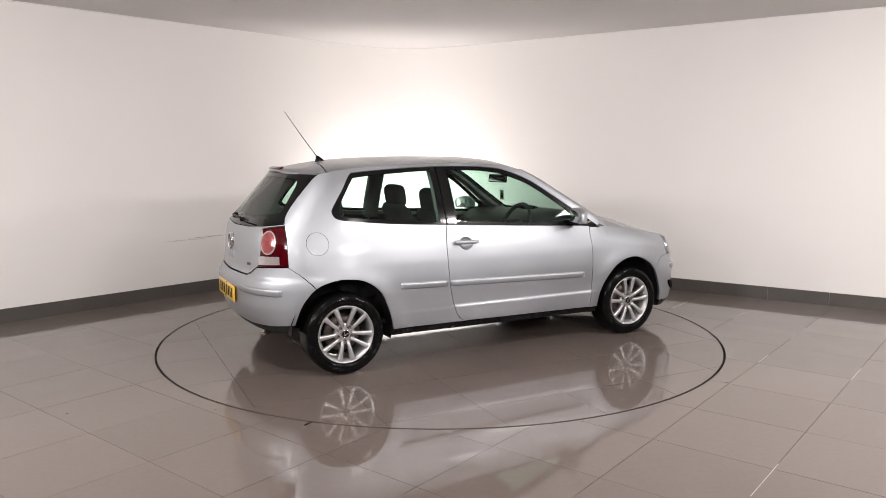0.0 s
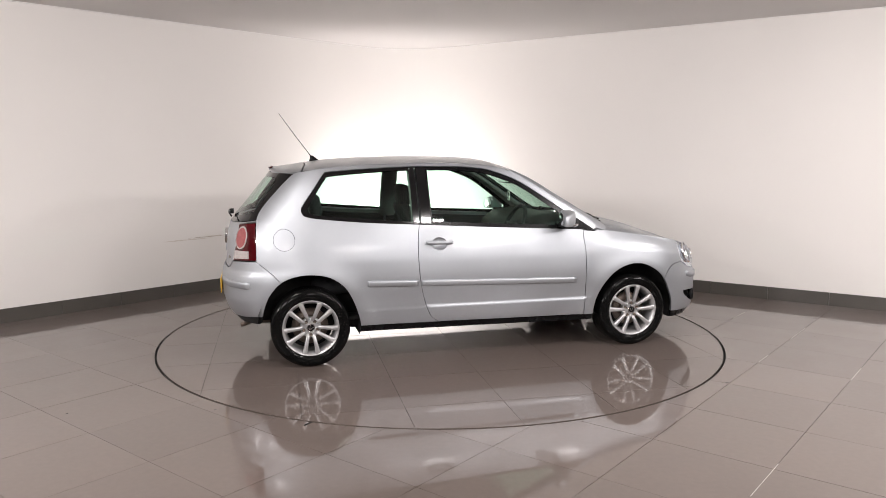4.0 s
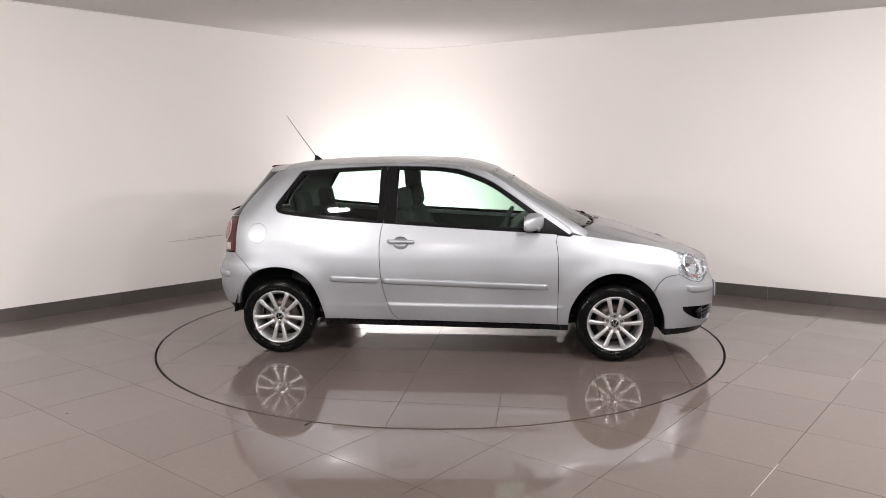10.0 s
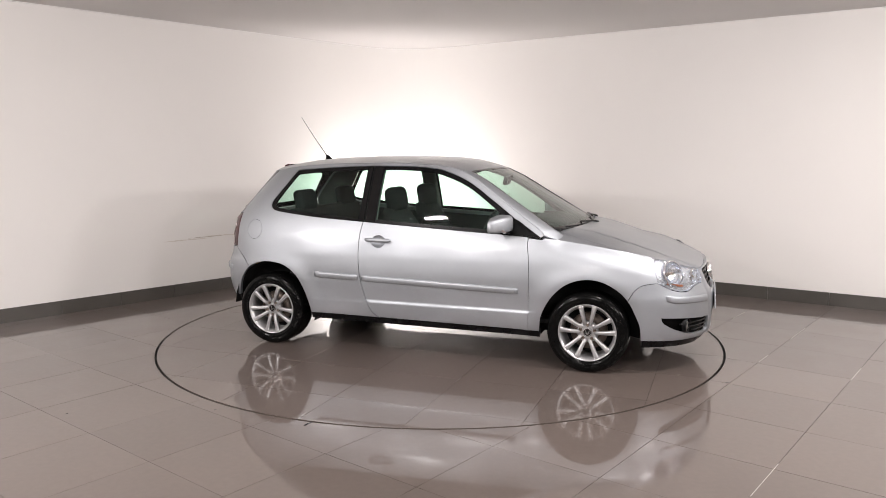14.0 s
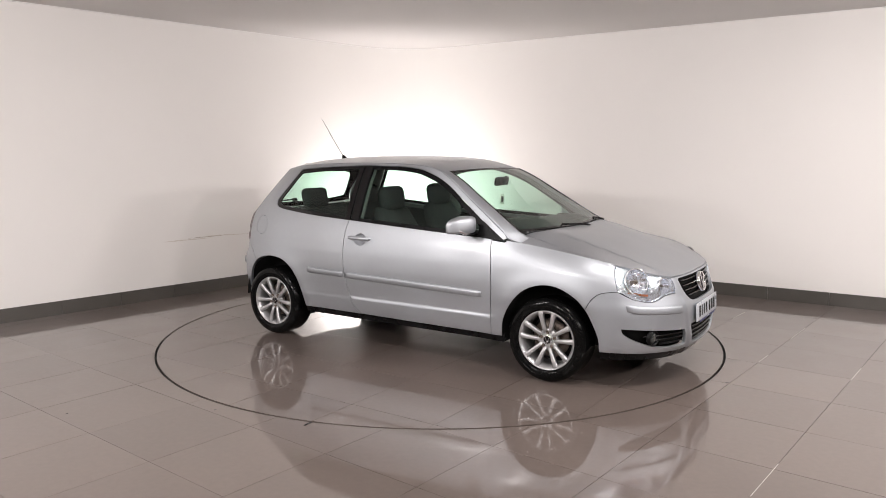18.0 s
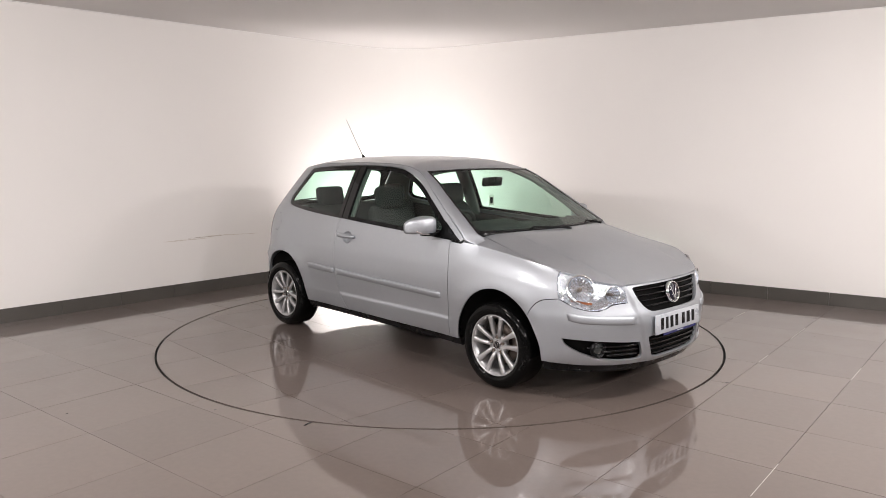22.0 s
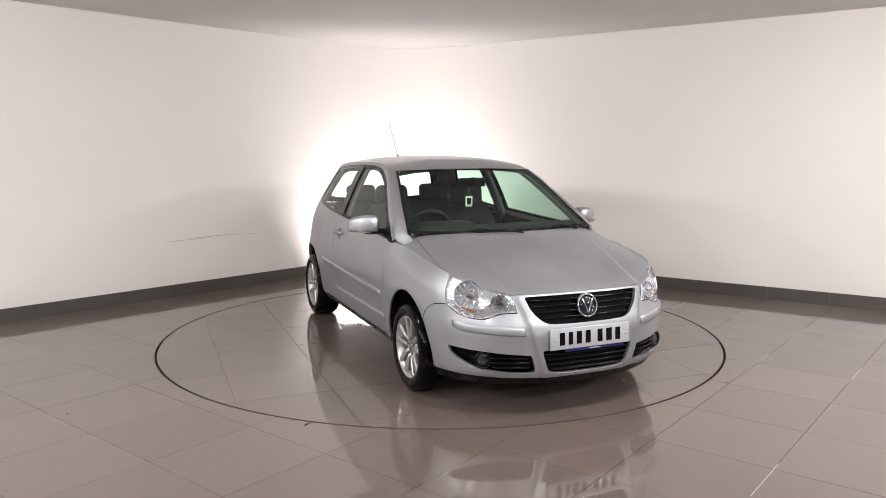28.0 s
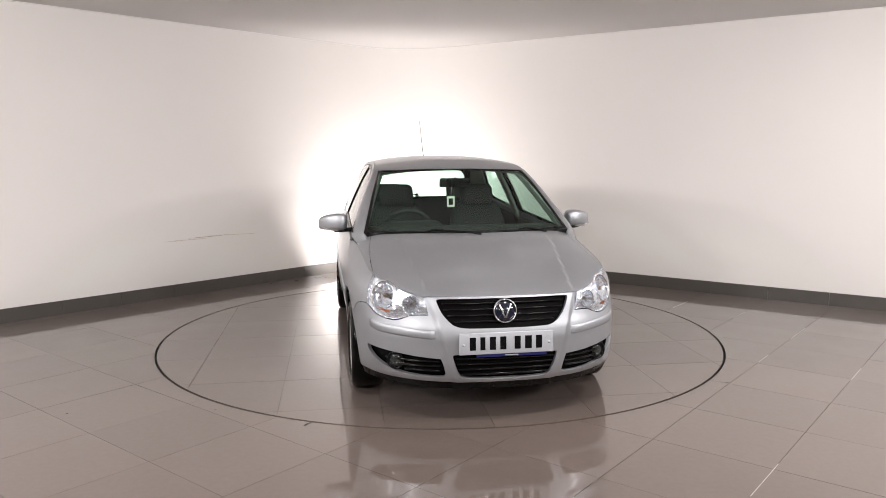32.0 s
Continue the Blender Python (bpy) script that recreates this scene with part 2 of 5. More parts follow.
AMBER = mat("amber_lens", (0.34, 0.12, 0.06), 0.1, 0, 0.1, 30, 0, 0.8)
WHITE_PLATE = mat("white_plate", (0.40, 0.42, 0.45), 0.3, 0, 0.03, 9, 0, 0.4)
YELLOW_PLATE = mat("yellow_plate", (0.7, 0.42, 0.03), 0.3, 0, 0.03, 9, 0, 0.4)
BLUE_STRIP = mat("blue_strip", (0.012, 0.015, 0.10), 0.35, 0, 0.05, 9)
BLUE_ENAMEL = mat("blue_enamel", (0.006, 0.008, 0.02), 0.12, 0, 0.05, 9, 0, 0.8)
CARD_WHITE = mat("white_card", (0.75, 0.73, 0.66), 0.7, 0, 0.04, 40)
WALL = mat("white_wall_paint", (0.805, 0.785, 0.76), 0.75, 0, 0.018, 1.2, 0.05, 0, 160)
CEIL = mat("ceiling_paint", (0.70, 0.68, 0.67), 0.85, 0, 0.02, 1.0, 0.05, 0, 160)
# Grey chosen to dim what the car reflects from behind the camera.
BACKWALL = mat("unseen_wall_grey", (0.36, 0.352, 0.345), 0.8, 0, 0.03, 1.0)
SKIRT = mat("dark_skirting_tile", (0.082, 0.075, 0.067), 0.35, 0, 0.1, 5, 0.0, 0, 90, 0.5, 0.1)
TILE = mat("polished_floor_tile", (0.124, 0.100, 0.088), 0.37, 0, 0.16, 3.0, 0.0, 1.0, 30, 0.1, 0.3, 0.1, detail=3)
nt = TILE.node_tree
tile_bsdf = nt.nodes["Principled BSDF"]
where, haze, spread_map = nt.nodes.new("ShaderNodeTexCoord"), nt.nodes.new("ShaderNodeTexNoise"), nt.nodes.new("ShaderNodeMapRange")
stretch = nt.nodes.new("ShaderNodeMapping")
stretch.inputs["Scale"].default_value = (1.0, 3.2, 1.0)
stretch.inputs["Rotation"].default_value = (0, 0, 0.5)
haze.inputs["Scale"].default_value, haze.inputs["Detail"].default_value, haze.inputs["Distortion"].default_value = 3.5, 6, 0.8
spread_map.inputs["From Min"].default_value, spread_map.inputs["From Max"].default_value = 0.45, 0.72
spread_map.inputs["To Min"].default_value, spread_map.inputs["To Max"].default_value = 0.022, 0.10
nt.links.new(where.outputs["Object"], stretch.inputs["Vector"])
nt.links.new(stretch.outputs[0], haze.inputs["Vector"])
nt.links.new(haze.outputs["Fac"], spread_map.inputs["Value"])
nt.links.new(spread_map.outputs[0], tile_bsdf.inputs["Coat Roughness"])
GROUT = mat("dark_grout", (0.115, 0.10, 0.09), 0.8, 0, 0.2, 30)
PALE_JOINT = mat("pale_joint_filler", (0.34, 0.32, 0.30), 0.7, 0, 0.3, 60)
BEAD = mat("white_bead", (0.85, 0.84, 0.82), 0.6, 0, 0.02, 10)
SCUFF = mat("wall_scuff", (0.36, 0.30, 0.24), 0.85, 0, 0.35, 60)
SMEAR = mat("wall_smear", (0.66, 0.61, 0.56), 0.85, 0, 0.10, 40)

# ---------------------------------------------------------------- room
H = 2.79
LD, RD = Vector((0.676, 0.737)).normalized(), Vector((0.823, -0.567)).normalized()
CORNER = Vector((-0.51, 3.97))
ROUND = 0.80


def wall_run():
    """The line of the two walls along the floor, with the rounded corner between them."""
    a, b = CORNER - LD * ROUND, CORNER + RD * ROUND
    arc = []
    for k in range(33):
        t = k / 32
        arc.append(a * (1 - t) ** 2 + CORNER * 2 * t * (1 - t) + b * t * t)
    left_end, right_end = CORNER - LD * 9.6, CORNER + RD * 9.7
    return left_end, arc, right_end


LEFT_END, ARC, RIGHT_END = wall_run()


def wall(name, line, material, label, thick=0.15, h=H):
    """An upright wall along a plan line, thick to the outside (the left of its direction)."""
    V, F = [], []
    n = len(line)
    for i, p in enumerate(line):
        d = (line[min(i + 1, n - 1)] - line[max(i - 1, 0)]).normalized()
        o = Vector((-d.y, d.x)) * thick
        V += [(p.x, p.y, 0), (p.x, p.y, h), (p.x + o.x, p.y + o.y, h), (p.x + o.x, p.y + o.y, 0)]
    for i in range(n - 1):
        a, b = 4 * i, 4 * i + 4
        F += [(a, b, b + 1, a + 1), (a + 1, b + 1, b + 2, a + 2), (b + 3, a + 3, a + 2, b + 2), (a, a + 3, b + 3, b)]
    F += [(0, 1, 2, 3), (4 * n - 1, 4 * n - 2, 4 * n - 3, 4 * n - 4)]
    me_ob = raw(name, V, F, material, None, smooth=False)
    bm = bmesh.new()
    bm.from_mesh(me_ob.data)
    bmesh.ops.recalc_face_normals(bm, faces=bm.faces)
    for f in bm.faces:
        f.smooth = False
    bm.to_mesh(me_ob.data)
    bm.free()
    return tagged(me_ob, label, "wall", kind="structure")


wall_left = wall("wall_west", [LEFT_END, ARC[0]], WALL, "white painted showroom wall with a faint scuff")
wall_corner = wall("wall_corner", ARC, WALL, "rounded white corner between two showroom walls")
wall_right = wall("wall_north", [ARC[-1], RIGHT_END], WALL, "white painted showroom wall")
# Unseen wall added behind the camera; it bounds the room and its reflections.
wall("unseen_wall_south", [Vector((RIGHT_END.x, RIGHT_END.y)), Vector((RIGHT_END.x, -9.0)), Vector((LEFT_END.x, -9.0)), LEFT_END], BACKWALL,
     "unseen plain grey wall, added to close the showroom")

# ceiling and ground sheet
cb = bmesh.new()
box(22, 20, 0.2, pose(0, -2.5, H + 0.1), bm=cb)
ceiling = part("ceiling", cb, CEIL, None)
tagged(ceiling, "plain off-white painted showroom ceiling", "ceiling", kind="structure")

# bright bead where walls and ceiling meet
bead_line = [LEFT_END, *ARC, RIGHT_END]
sections = []
for i, p in enumerate(bead_line):
    d = (bead_line[min(i + 1, len(bead_line) - 1)] - bead_line[max(i - 1, 0)]).normalized()
    inn = Vector((d.y, -d.x))
    sections.append([(p.x + inn.x * a, p.y + inn.y * a, H - 0.002 - b) for a, b in ((0.001, 0), (0.008, 0), (0.008, 0.006), (0.001, 0.008))])
bead = part("trim", loft(sections), BEAD, None)
tagged(bead, "thin white bead along the top of the wall", "trim", kind="structure")

# scuff on the left wall
rnd = random.Random(4)


def scrape(u0, u1, z0, z1, wide, rough_edge):
    """A thin uneven scrape along the left wall, tapering to both ends; u runs along the wall from its corner."""
    verts, faces, n = [], [], 30
    for k in range(n + 1):
        t = k / n
        p = CORNER - LD * (u0 + (u1 - u0) * t)
        z = z0 + (z1 - z0) * t + rnd.uniform(-1, 1) * rough_edge
        w = wide * (0.15 + 0.85 * math.sin(math.pi * t) ** 0.6) * rnd.uniform(0.5, 1.2) / 2
        verts += [(p.x + LD.y * 0.0012, p.y - LD.x * 0.0012, z - w), (p.x + LD.y * 0.0012, p.y - LD.x * 0.0012, z + w)]
        if k:
            faces.append((2 * k - 2, 2 * k, 2 * k + 1, 2 * k - 1))
    return verts, faces


for u0, u1, z0, z1, wide, edge, m, lab in ((3.43, 2.88, 0.580, 0.580, 0.012, 0.002, SMEAR, "faint brown smear on the paint"), (2.95, 2.28, 0.604, 0.580, 0.009, 0.002, SMEAR, "faint brown smear on the paint"),
                                           (3.16, 2.70, 0.595, 0.592, 0.005, 0.0015, SCUFF, "brown scrape line in the paint")):
    sv, sf = scrape(u0, u1, z0, z1, wide, edge)
    raw("scuff", sv, sf, m, wall_left, lab, smooth=False)

gb = bmesh.new()
box(22, 20, 0.2, pose(0, -2.5, -0.112), bm=gb)
floor = part("floor", gb, GROUT, None)
tagged(floor, "dark grout bed under polished grey-brown floor tiles", "floor", kind="structure")

# ---------------------------------------------------------------- car: the shape of its skin
# x forward from the rear axle, y to its left, z up.  s runs round the body from the middle of the nose along its right side to the middle of the tail.
PLAN = spline([(3.266, 0), (3.262, 0.15), (3.246, 0.30), (3.215, 0.43), (3.15, 0.56), (3.06, 0.672), (2.94, 0.752), (2.78, 0.802), (2.55, 0.82), (2.2, 0.833),
               (1.7, 0.836), (1.1, 0.836), (0.6, 0.833), (0.3, 0.826), (0.0, 0.812), (-0.2, 0.787), (-0.34, 0.75), (-0.448, 0.68), (-0.53, 0.57), (-0.575, 0.43),
               (-0.598, 0.26), (-0.610, 0.1), (-0.612, 0)], 12)
PLAN = np.array(PLAN)
S_AT = np.concatenate([[0], np.cumsum(np.linalg.norm(np.diff(PLAN, axis=0), axis=1))])
SMAX = S_AT[-1]
K = curve((0.10, 0.90), (0.2, 0.925), (0.27, 0.951), (0.33, 0.965), (0.39, 0.9755), (0.45, 0.983), (0.55, 0.9965), (0.62, 1.0), (0.72, 0.994), (0.80, 0.98),
          (0.87, 0.962), (0.94, 0.937), (1.07, 0.875), (1.2, 0.803), (1.3, 0.742), (1.36, 0.70), (1.40, 0.667), (1.45, 0.62))
DREAR = curve((0.1, 0.20), (0.25, 0.105), (0.32, 0.058), (0.40, 0.018), (0.48, 0.0), (0.58, 0.0), (0.64, 0.012), (0.68, 0.035), (0.75, 0.042), (0.85, 0.047), (0.95, 0.065), (1.0, 0.088),
              (1.06, 0.135), (1.2, 0.25), (1.34, 0.365), (1.45, 0.45))
DFRONT = curve((0.1, 0.13), (0.19, 0.05), (0.26, 0.01), (0.34, 0.0), (0.46, 0.0), (0.52, 0.008), (0.58, 0.028), (0.64, 0.046), (0.69, 0.062), (0.73, 0.078), (0.77, 0.105), (0.79, 0.128), (0.82, 0.17), (0.9, 0.33))
ZTOP = curve((2.0, 0.925), (2.14, 0.913), (2.355, 0.885), (2.589, 0.851), (2.8, 0.815), (2.885, 0.797), (3.05, 0.745), (3.17, 0.703), (3.3, 0.65))
YTOP = curve((2.1, 0.775), (2.2, 0.762), (2.355, 0.750), (2.589, 0.738), (2.8, 0.722), (2.89, 0.704), (3.06, 0.60), (3.17, 0.48), (3.3, 0.3))
BONNET = curve((2.1, 1.01), (2.3, 0.975), (2.42, 0.953), (2.63, 0.898), (2.84, 0.822), (3.01, 0.756), (3.12, 0.722), (3.17, 0.704), (3.20, 0.692), (3.25, 0.65))
ROOF = curve((-0.32, 1.366), (-0.28, 1.372), (-0.064, 1.400), (0.16, 1.434), (0.52, 1.456), (0.835, 1.461), (1.15, 1.456), (1.366, 1.441), (1.5, 1.409), (1.6, 1.374), (1.7, 1.33))
V_EDGE = curve((0.1, 0.25), (0.24, 0.29), (0.39, 0.335), (0.55, 0.375), (0.70, 0.425), (0.8, 0.45))
WHEELS = ((0.0, 0.277), (2.465, 0.277))


def step01(x, a, b):
    t = np.clip((x - a) / (b - a), 0, 1)
    return t * t * (3 - 2 * t)


def body(s, z):
    s, z = np.asarray(s, float), np.asarray(z, float)
    sign = np.where((s < 0) | (s > SMAX), 1.0, -1.0)
    q = np.where(s < 0, -s, np.where(s > SMAX, 2 * SMAX - s, s))
    cx, cy = np.interp(q, S_AT, PLAN[:, 0]), np.interp(q, S_AT, PLAN[:, 1])
    x = cx + (1 - step01(cx, -0.62, 0.55)) * DREAR(z) - step01(cx, 2.2, 3.1) * DFRONT(z)
    kk = K(z)
    ends = np.maximum(step01(cx, 2.5, 2.95), 1 - step01(cx, -0.5, -0.2)) * (1 - step01(z, 0.5, 0.62))
    y = cy * (kk + (1 - kk) * 0.6 * ends)
    zt = ZTOP(x)
    e = np.clip((z - (zt - 0.13)) / 0.13, 0, 1)
    ramp = step01(x, 2.08, 2.3)
    y = y + ramp * e**2.2 * (np.minimum(y, YTOP(x)) - y)
    for wx, wz in WHEELS:
        r = np.hypot(x - wx, z - wz)
        y = y + 0.015 * np.exp(-((r - 0.365) / 0.085) ** 2) * np.clip(cy * 2 - 0.8, 0, 1)
    y = y + 0.0045 * (1 - step01(z, 0.387, 0.401)) * step01(x, 0.30, 0.42) * (1 - step01(x, 2.06, 2.16))
    frame_y = V_EDGE(z)
    x = x + 0.010 * (1 - step01(y, frame_y - 0.012, frame_y + 0.022)) * step01(cx, 2.9, 3.1)
    return np.stack([x, sign * y, z + 0 * x], -1)


S_GRID = np.linspace(0, SMAX, 700)


def on_side(*pts):
    """Points given by x and z on the right side, as (s, z)."""
    out = []
    for x, z in pts:
        xs = body(S_GRID, np.full(700, z))[:, 0]
        out.append((float(np.interp(-x, -xs, S_GRID)), z))
    return out


def on_front(*pts):
    """Points given by y and z on the right half of the nose."""
    out = []
    for y, z in pts:
        g = S_GRID[:220]
        ys = np.maximum.accumulate(-body(g, np.full(220, z))[:, 1])
        out.append((float(np.interp(abs(y), ys, g)), z))
    return out


def on_rear(*pts):
    out = []
    for y, z in pts:
        g = S_GRID[::-1][:200]
        ys = np.maximum.accumulate(np.abs(body(g, np.full(200, z))[:, 1]))
        out.append((float(np.interp(abs(y), ys, g)), z))
    return out


def both_front(pts):
    """A right-hand run of (s, z) from the middle outwards, closed by its mirror image."""
    return list(pts) + [(-s, z) for s, z in reversed(pts)]


def both_rear(pts):
    return list(pts) + [(2 * SMAX - s, z) for s, z in reversed(pts)]


def edge_z(x):
    return ROOF(x) - 0.049


def roof_half(x):
    x = np.atleast_1d(x)
    zz = edge_z(x)
    out = []
    for a, b in zip(x, zz):
        xs = body(S_GRID, np.full(700, b))
        out.append(float(np.interp(-a, -xs[:, 0], -xs[:, 1])))
    return np.array(out)


_rx = np.linspace(-0.33, 1.72, 60)
_ry = roof_half(_rx)


def roof_surf(x, v):
    x, v = np.asarray(x, float), np.asarray(v, float)
    yr = np.interp(x, _rx, _ry)
    return np.stack([x, v * yr / 0.55, ROOF(x) - 0.049 * np.abs(v / 0.55) ** 2.6], -1)


def bonnet_surf(x, y):
    x, y = np.asarray(x, float), np.asarray(y, float)
    k = np.abs(y) / YTOP(x)
    rim = 0.52 - 0.10 * np.clip((x - 2.3) / 0.85, 0, 1.2)
    swell = 0.007 * (1 - step01(np.abs(y), rim - 0.009, rim + 0.009)) * step01(x, 2.25, 2.5)
    return np.stack([x, y, ZTOP(x) + (BONNET(x) - ZTOP(x)) * (1 - k ** (2.4 + 3.2 * (1 - step01(x, 2.3, 2.75)))) + swell - 0.004], -1)


# windscreen: middle line and edge line, from the bottom up
WS_MID = np.array(spline([(2.36, 0.952), (2.105, 1.078), (1.90, 1.195), (1.73, 1.305), (1.615, 1.369)], 10))
WS_EDGE = np.array(spline([(2.215, 0.712, 0.962), (2.05, 0.674, 1.065), (1.87, 0.632, 1.178), (1.70, 0.588, 1.285), (1.555, 0.553, 1.357)], 10))


def screen_surf(u, v):
    """u from 0 at the bottom to 1 at the top, v from -0.6 to 0.6 across."""
    u, v = np.asarray(u, float), np.asarray(v, float) / 0.6
    k = np.linspace(0, 1, len(WS_MID))
    mx, mz = np.interp(u, k, WS_MID[:, 0]), np.interp(u, k, WS_MID[:, 1])
    ex, ey, ez = (np.interp(u, k, WS_EDGE[:, i]) for i in range(3))
    w = np.abs(v) ** 2.2
    return np.stack([mx + (ex - mx) * w, v * ey, mz + (ez - mz) * w], -1)


# ---------------------------------------------------------------- car: lines between its panels
ARCH_R = spline([(-0.325, 0.358), (-0.307, 0.43), (-0.27, 0.515), (-0.194, 0.600), (-0.092, 0.642), (0.02, 0.651), (0.14, 0.628), (0.24, 0.556), (0.30, 0.452), (0.338, 0.34), (0.352, 0.272)], 5)
ARCH_F = spline([(2.135, 0.262), (2.152, 0.382), (2.216, 0.503), (2.31, 0.596), (2.425, 0.640), (2.541, 0.636), (2.655, 0.582), (2.728, 0.51), (2.775, 0.42), (2.808, 0.335), (2.815, 0.243)], 5)
DOOR_R = spline([(0.93, 0.270), (0.895, 0.286), (0.853, 0.331), (0.814, 0.432), (0.782, 0.573), (0.768, 0.752), (0.772, 0.891), (0.787, 0.981)], 5)
DOOR_F = spline([(2.056, 0.262), (2.058, 0.362), (2.060, 0.561), (2.056, 0.759), (2.044, 0.86), (2.05, 0.912)], 5)
BELT_Q = spline([(0.787, 0.981), (0.4, 1.003), (0.1, 1.031), (0.01, 1.044), (-0.026, 1.06), (-0.04, 1.09), (-0.028, 1.125), (0.05, 1.233), (0.115, 1.325), (0.135, 1.346), (0.17, 1.356), (0.468, 1.377), (0.787, 1.3905)], 6)
DLO_TOP = spline([(0.787, 1.3905), (1.1, 1.387), (1.25, 1.377), (1.372, 1.357), (1.567, 1.283), (1.764, 1.157), (1.961, 1.02), (2.10, 0.922), (2.128, 0.908)], 6)
BELT_D = spline([(0.787, 0.981), (1.373, 0.949), (1.944, 0.921), (2.05, 0.912)], 6)
PILLAR_TOP = spline([(2.155, 0.925), (2.12, 0.965), (1.961, 1.072), (1.764, 1.203), (1.62, 1.297), (1.52, 1.352)], 5)
ROOF_EDGE = [(x, float(edge_z(x))) for x in np.linspace(1.47, -0.05, 24)]
TAIL_EDGE = spline([(-0.05, 1.352), (-0.10, 1.325), (-0.2, 1.225), (-0.3, 1.112), (-0.345, 1.03), (-0.352, 0.9), (-0.356, 0.745)], 5)
REAR_CUT = spline([(-0.356, 0.745), (-0.335, 0.728), (-0.26, 0.668), (-0.194, 0.600)], 5)
WING_CUT = spline([(2.728, 0.51), (2.765, 0.575), (2.82, 0.618), (2.915, 0.632)], 4)
LAMP_OUT = spline([(2.915, 0.632), (2.895, 0.70), (2.882, 0.76), (2.887, 0.793)], 4)

# ---------------------------------------------------------------- car: panels
car = new("car")
tagged(car, "silver three-door hatchback car parked on a tiled turntable", "car")

sillx = [(0.352, 0.272), (0.93, 0.270)]
hole_fuel = [(on_side((-0.165 + 0.074 * math.cos(a), 0.894 + 0.076 * math.sin(a)))[0]) for a in (2 * math.pi * k / 32 for k in range(32))]
fuel_in = [(on_side((-0.165 + 0.0715 * math.cos(a), 0.894 + 0.0735 * math.sin(a)))[0]) for a in (2 * math.pi * k / 32 for k in range(32))]
arch_r_up = [p for p in ARCH_R if p[0] > -0.195]
body_side = on_side(*sillx, *DOOR_R[1:], *BELT_Q[1:], *DLO_TOP[1:], *PILLAR_TOP, *ROOF_EDGE, *TAIL_EDGE[1:], *REAR_CUT[1:], *arch_r_up[1:-1])
skin("side_panel", body_side, body, SILVER, car, holes=[hole_fuel], step=0.02, mirror=True, label="silver body side with the rear arch and roof rail")
skin("side_trim", body_side, body, TRIM_GREY, car, off=-0.032, flange=0, mirror=True, label="grey inner lining", step=0.05)
# Black disc added behind the flap so the gap round it looks shaded.
skin("flap_gap_shade", hole_fuel, body, BLACK_TRIM, car, gap=-0.004, off=-0.006, flange=0, step=0.03, label="black disc behind the fuel flap, standing in for the shade in its gap")
flap = skin("fuel_flap", fuel_in, body, SILVER, car, gap=0, step=0.02, label="round silver fuel flap")
CUP_S, CUP_Z = on_side((0.925, 0.842))[0]
cup_hole = [(CUP_S + 0.056 * math.cos(a), CUP_Z + 0.046 * math.sin(a)) for a in (2 * math.pi * k / 28 for k in range(28))]
door_poly = on_side(*DOOR_R[1:], *BELT_D[1:], *DOOR_F[::-1][1:], (1.5, 0.266))
doors = skin("door", door_poly, body, SILVER, car, holes=[cup_hole], step=0.022, mirror=True, label="silver front door")
skin("door_card", on_side((0.80, 0.31), (0.80, 0.965), (1.4, 0.935), (2.03, 0.905), (2.03, 0.30)), body, DASH, car, off=-0.05, flange=0.01, mirror=True, label="dark grey inner door lining", step=0.06)
skin("rear_side_card", on_side((0.78, 0.30), (0.78, 0.965), (0.4, 0.985), (0.0, 1.03), (-0.2, 0.98), (-0.2, 0.66), (0.3, 0.64)), body, DASH, car, off=-0.06, flange=0.01, mirror=True, label="dark grey rear side lining", step=0.06)
wing_poly = on_side(*[p for p in ARCH_F if p[0] <= 2.7281], *WING_CUT[1:], *LAMP_OUT[1:])
wing_top = [(x, float(ZTOP(x))) for x in np.linspace(2.86, 2.16, 18)]
wing_poly += on_side(*wing_top, (2.14, 0.899), (2.05, 0.908), *DOOR_F[::-1][1:])
skin("front_wing", wing_poly, body, SILVER, car, step=0.02, mirror=True, label="silver front wing")

# bonnet
YBON = curve((2.1, 0.655), (2.25, 0.668), (2.45, 0.69), (2.7, 0.703), (2.88, 0.700), (3.0, 0.66))
bon_r = spline([(2.36, 0.0), (2.35, -0.25), (2.315, -0.48), (2.262, -0.60), (2.235, -0.662)], 6)
bon_side = [(x, -float(YBON(x))) for x in np.linspace(2.26, 2.88, 16)]
crest = [(x, -float(YBON(x))) for x in np.linspace(2.20, 2.885, 16)] + [(x, -float(YTOP(x)) - 0.001) for x in np.linspace(2.885, 2.14, 18)]
skin("wing_top", crest, bonnet_surf, SILVER, car, mirror=True, out=(0, 0, 1), flange=0.008, step=0.025, gap=0.0008, label="silver upper edge of the front wing")
bon_front = spline([(2.90, -0.692), (2.98, -0.635), (3.07, -0.56), (3.135, -0.475), (3.165, -0.41), (3.185, -0.25), (3.192, 0.0)], 6)
half_b = bon_r + bon_side + bon_front
bonnet_poly = half_b + [(x, -y) for x, y in reversed(half_b)][1:-1]
skin("bonnet", bonnet_poly, bonnet_surf, SILVER, car, out=(0, 0, 1), step=0.018, label="silver bonnet")

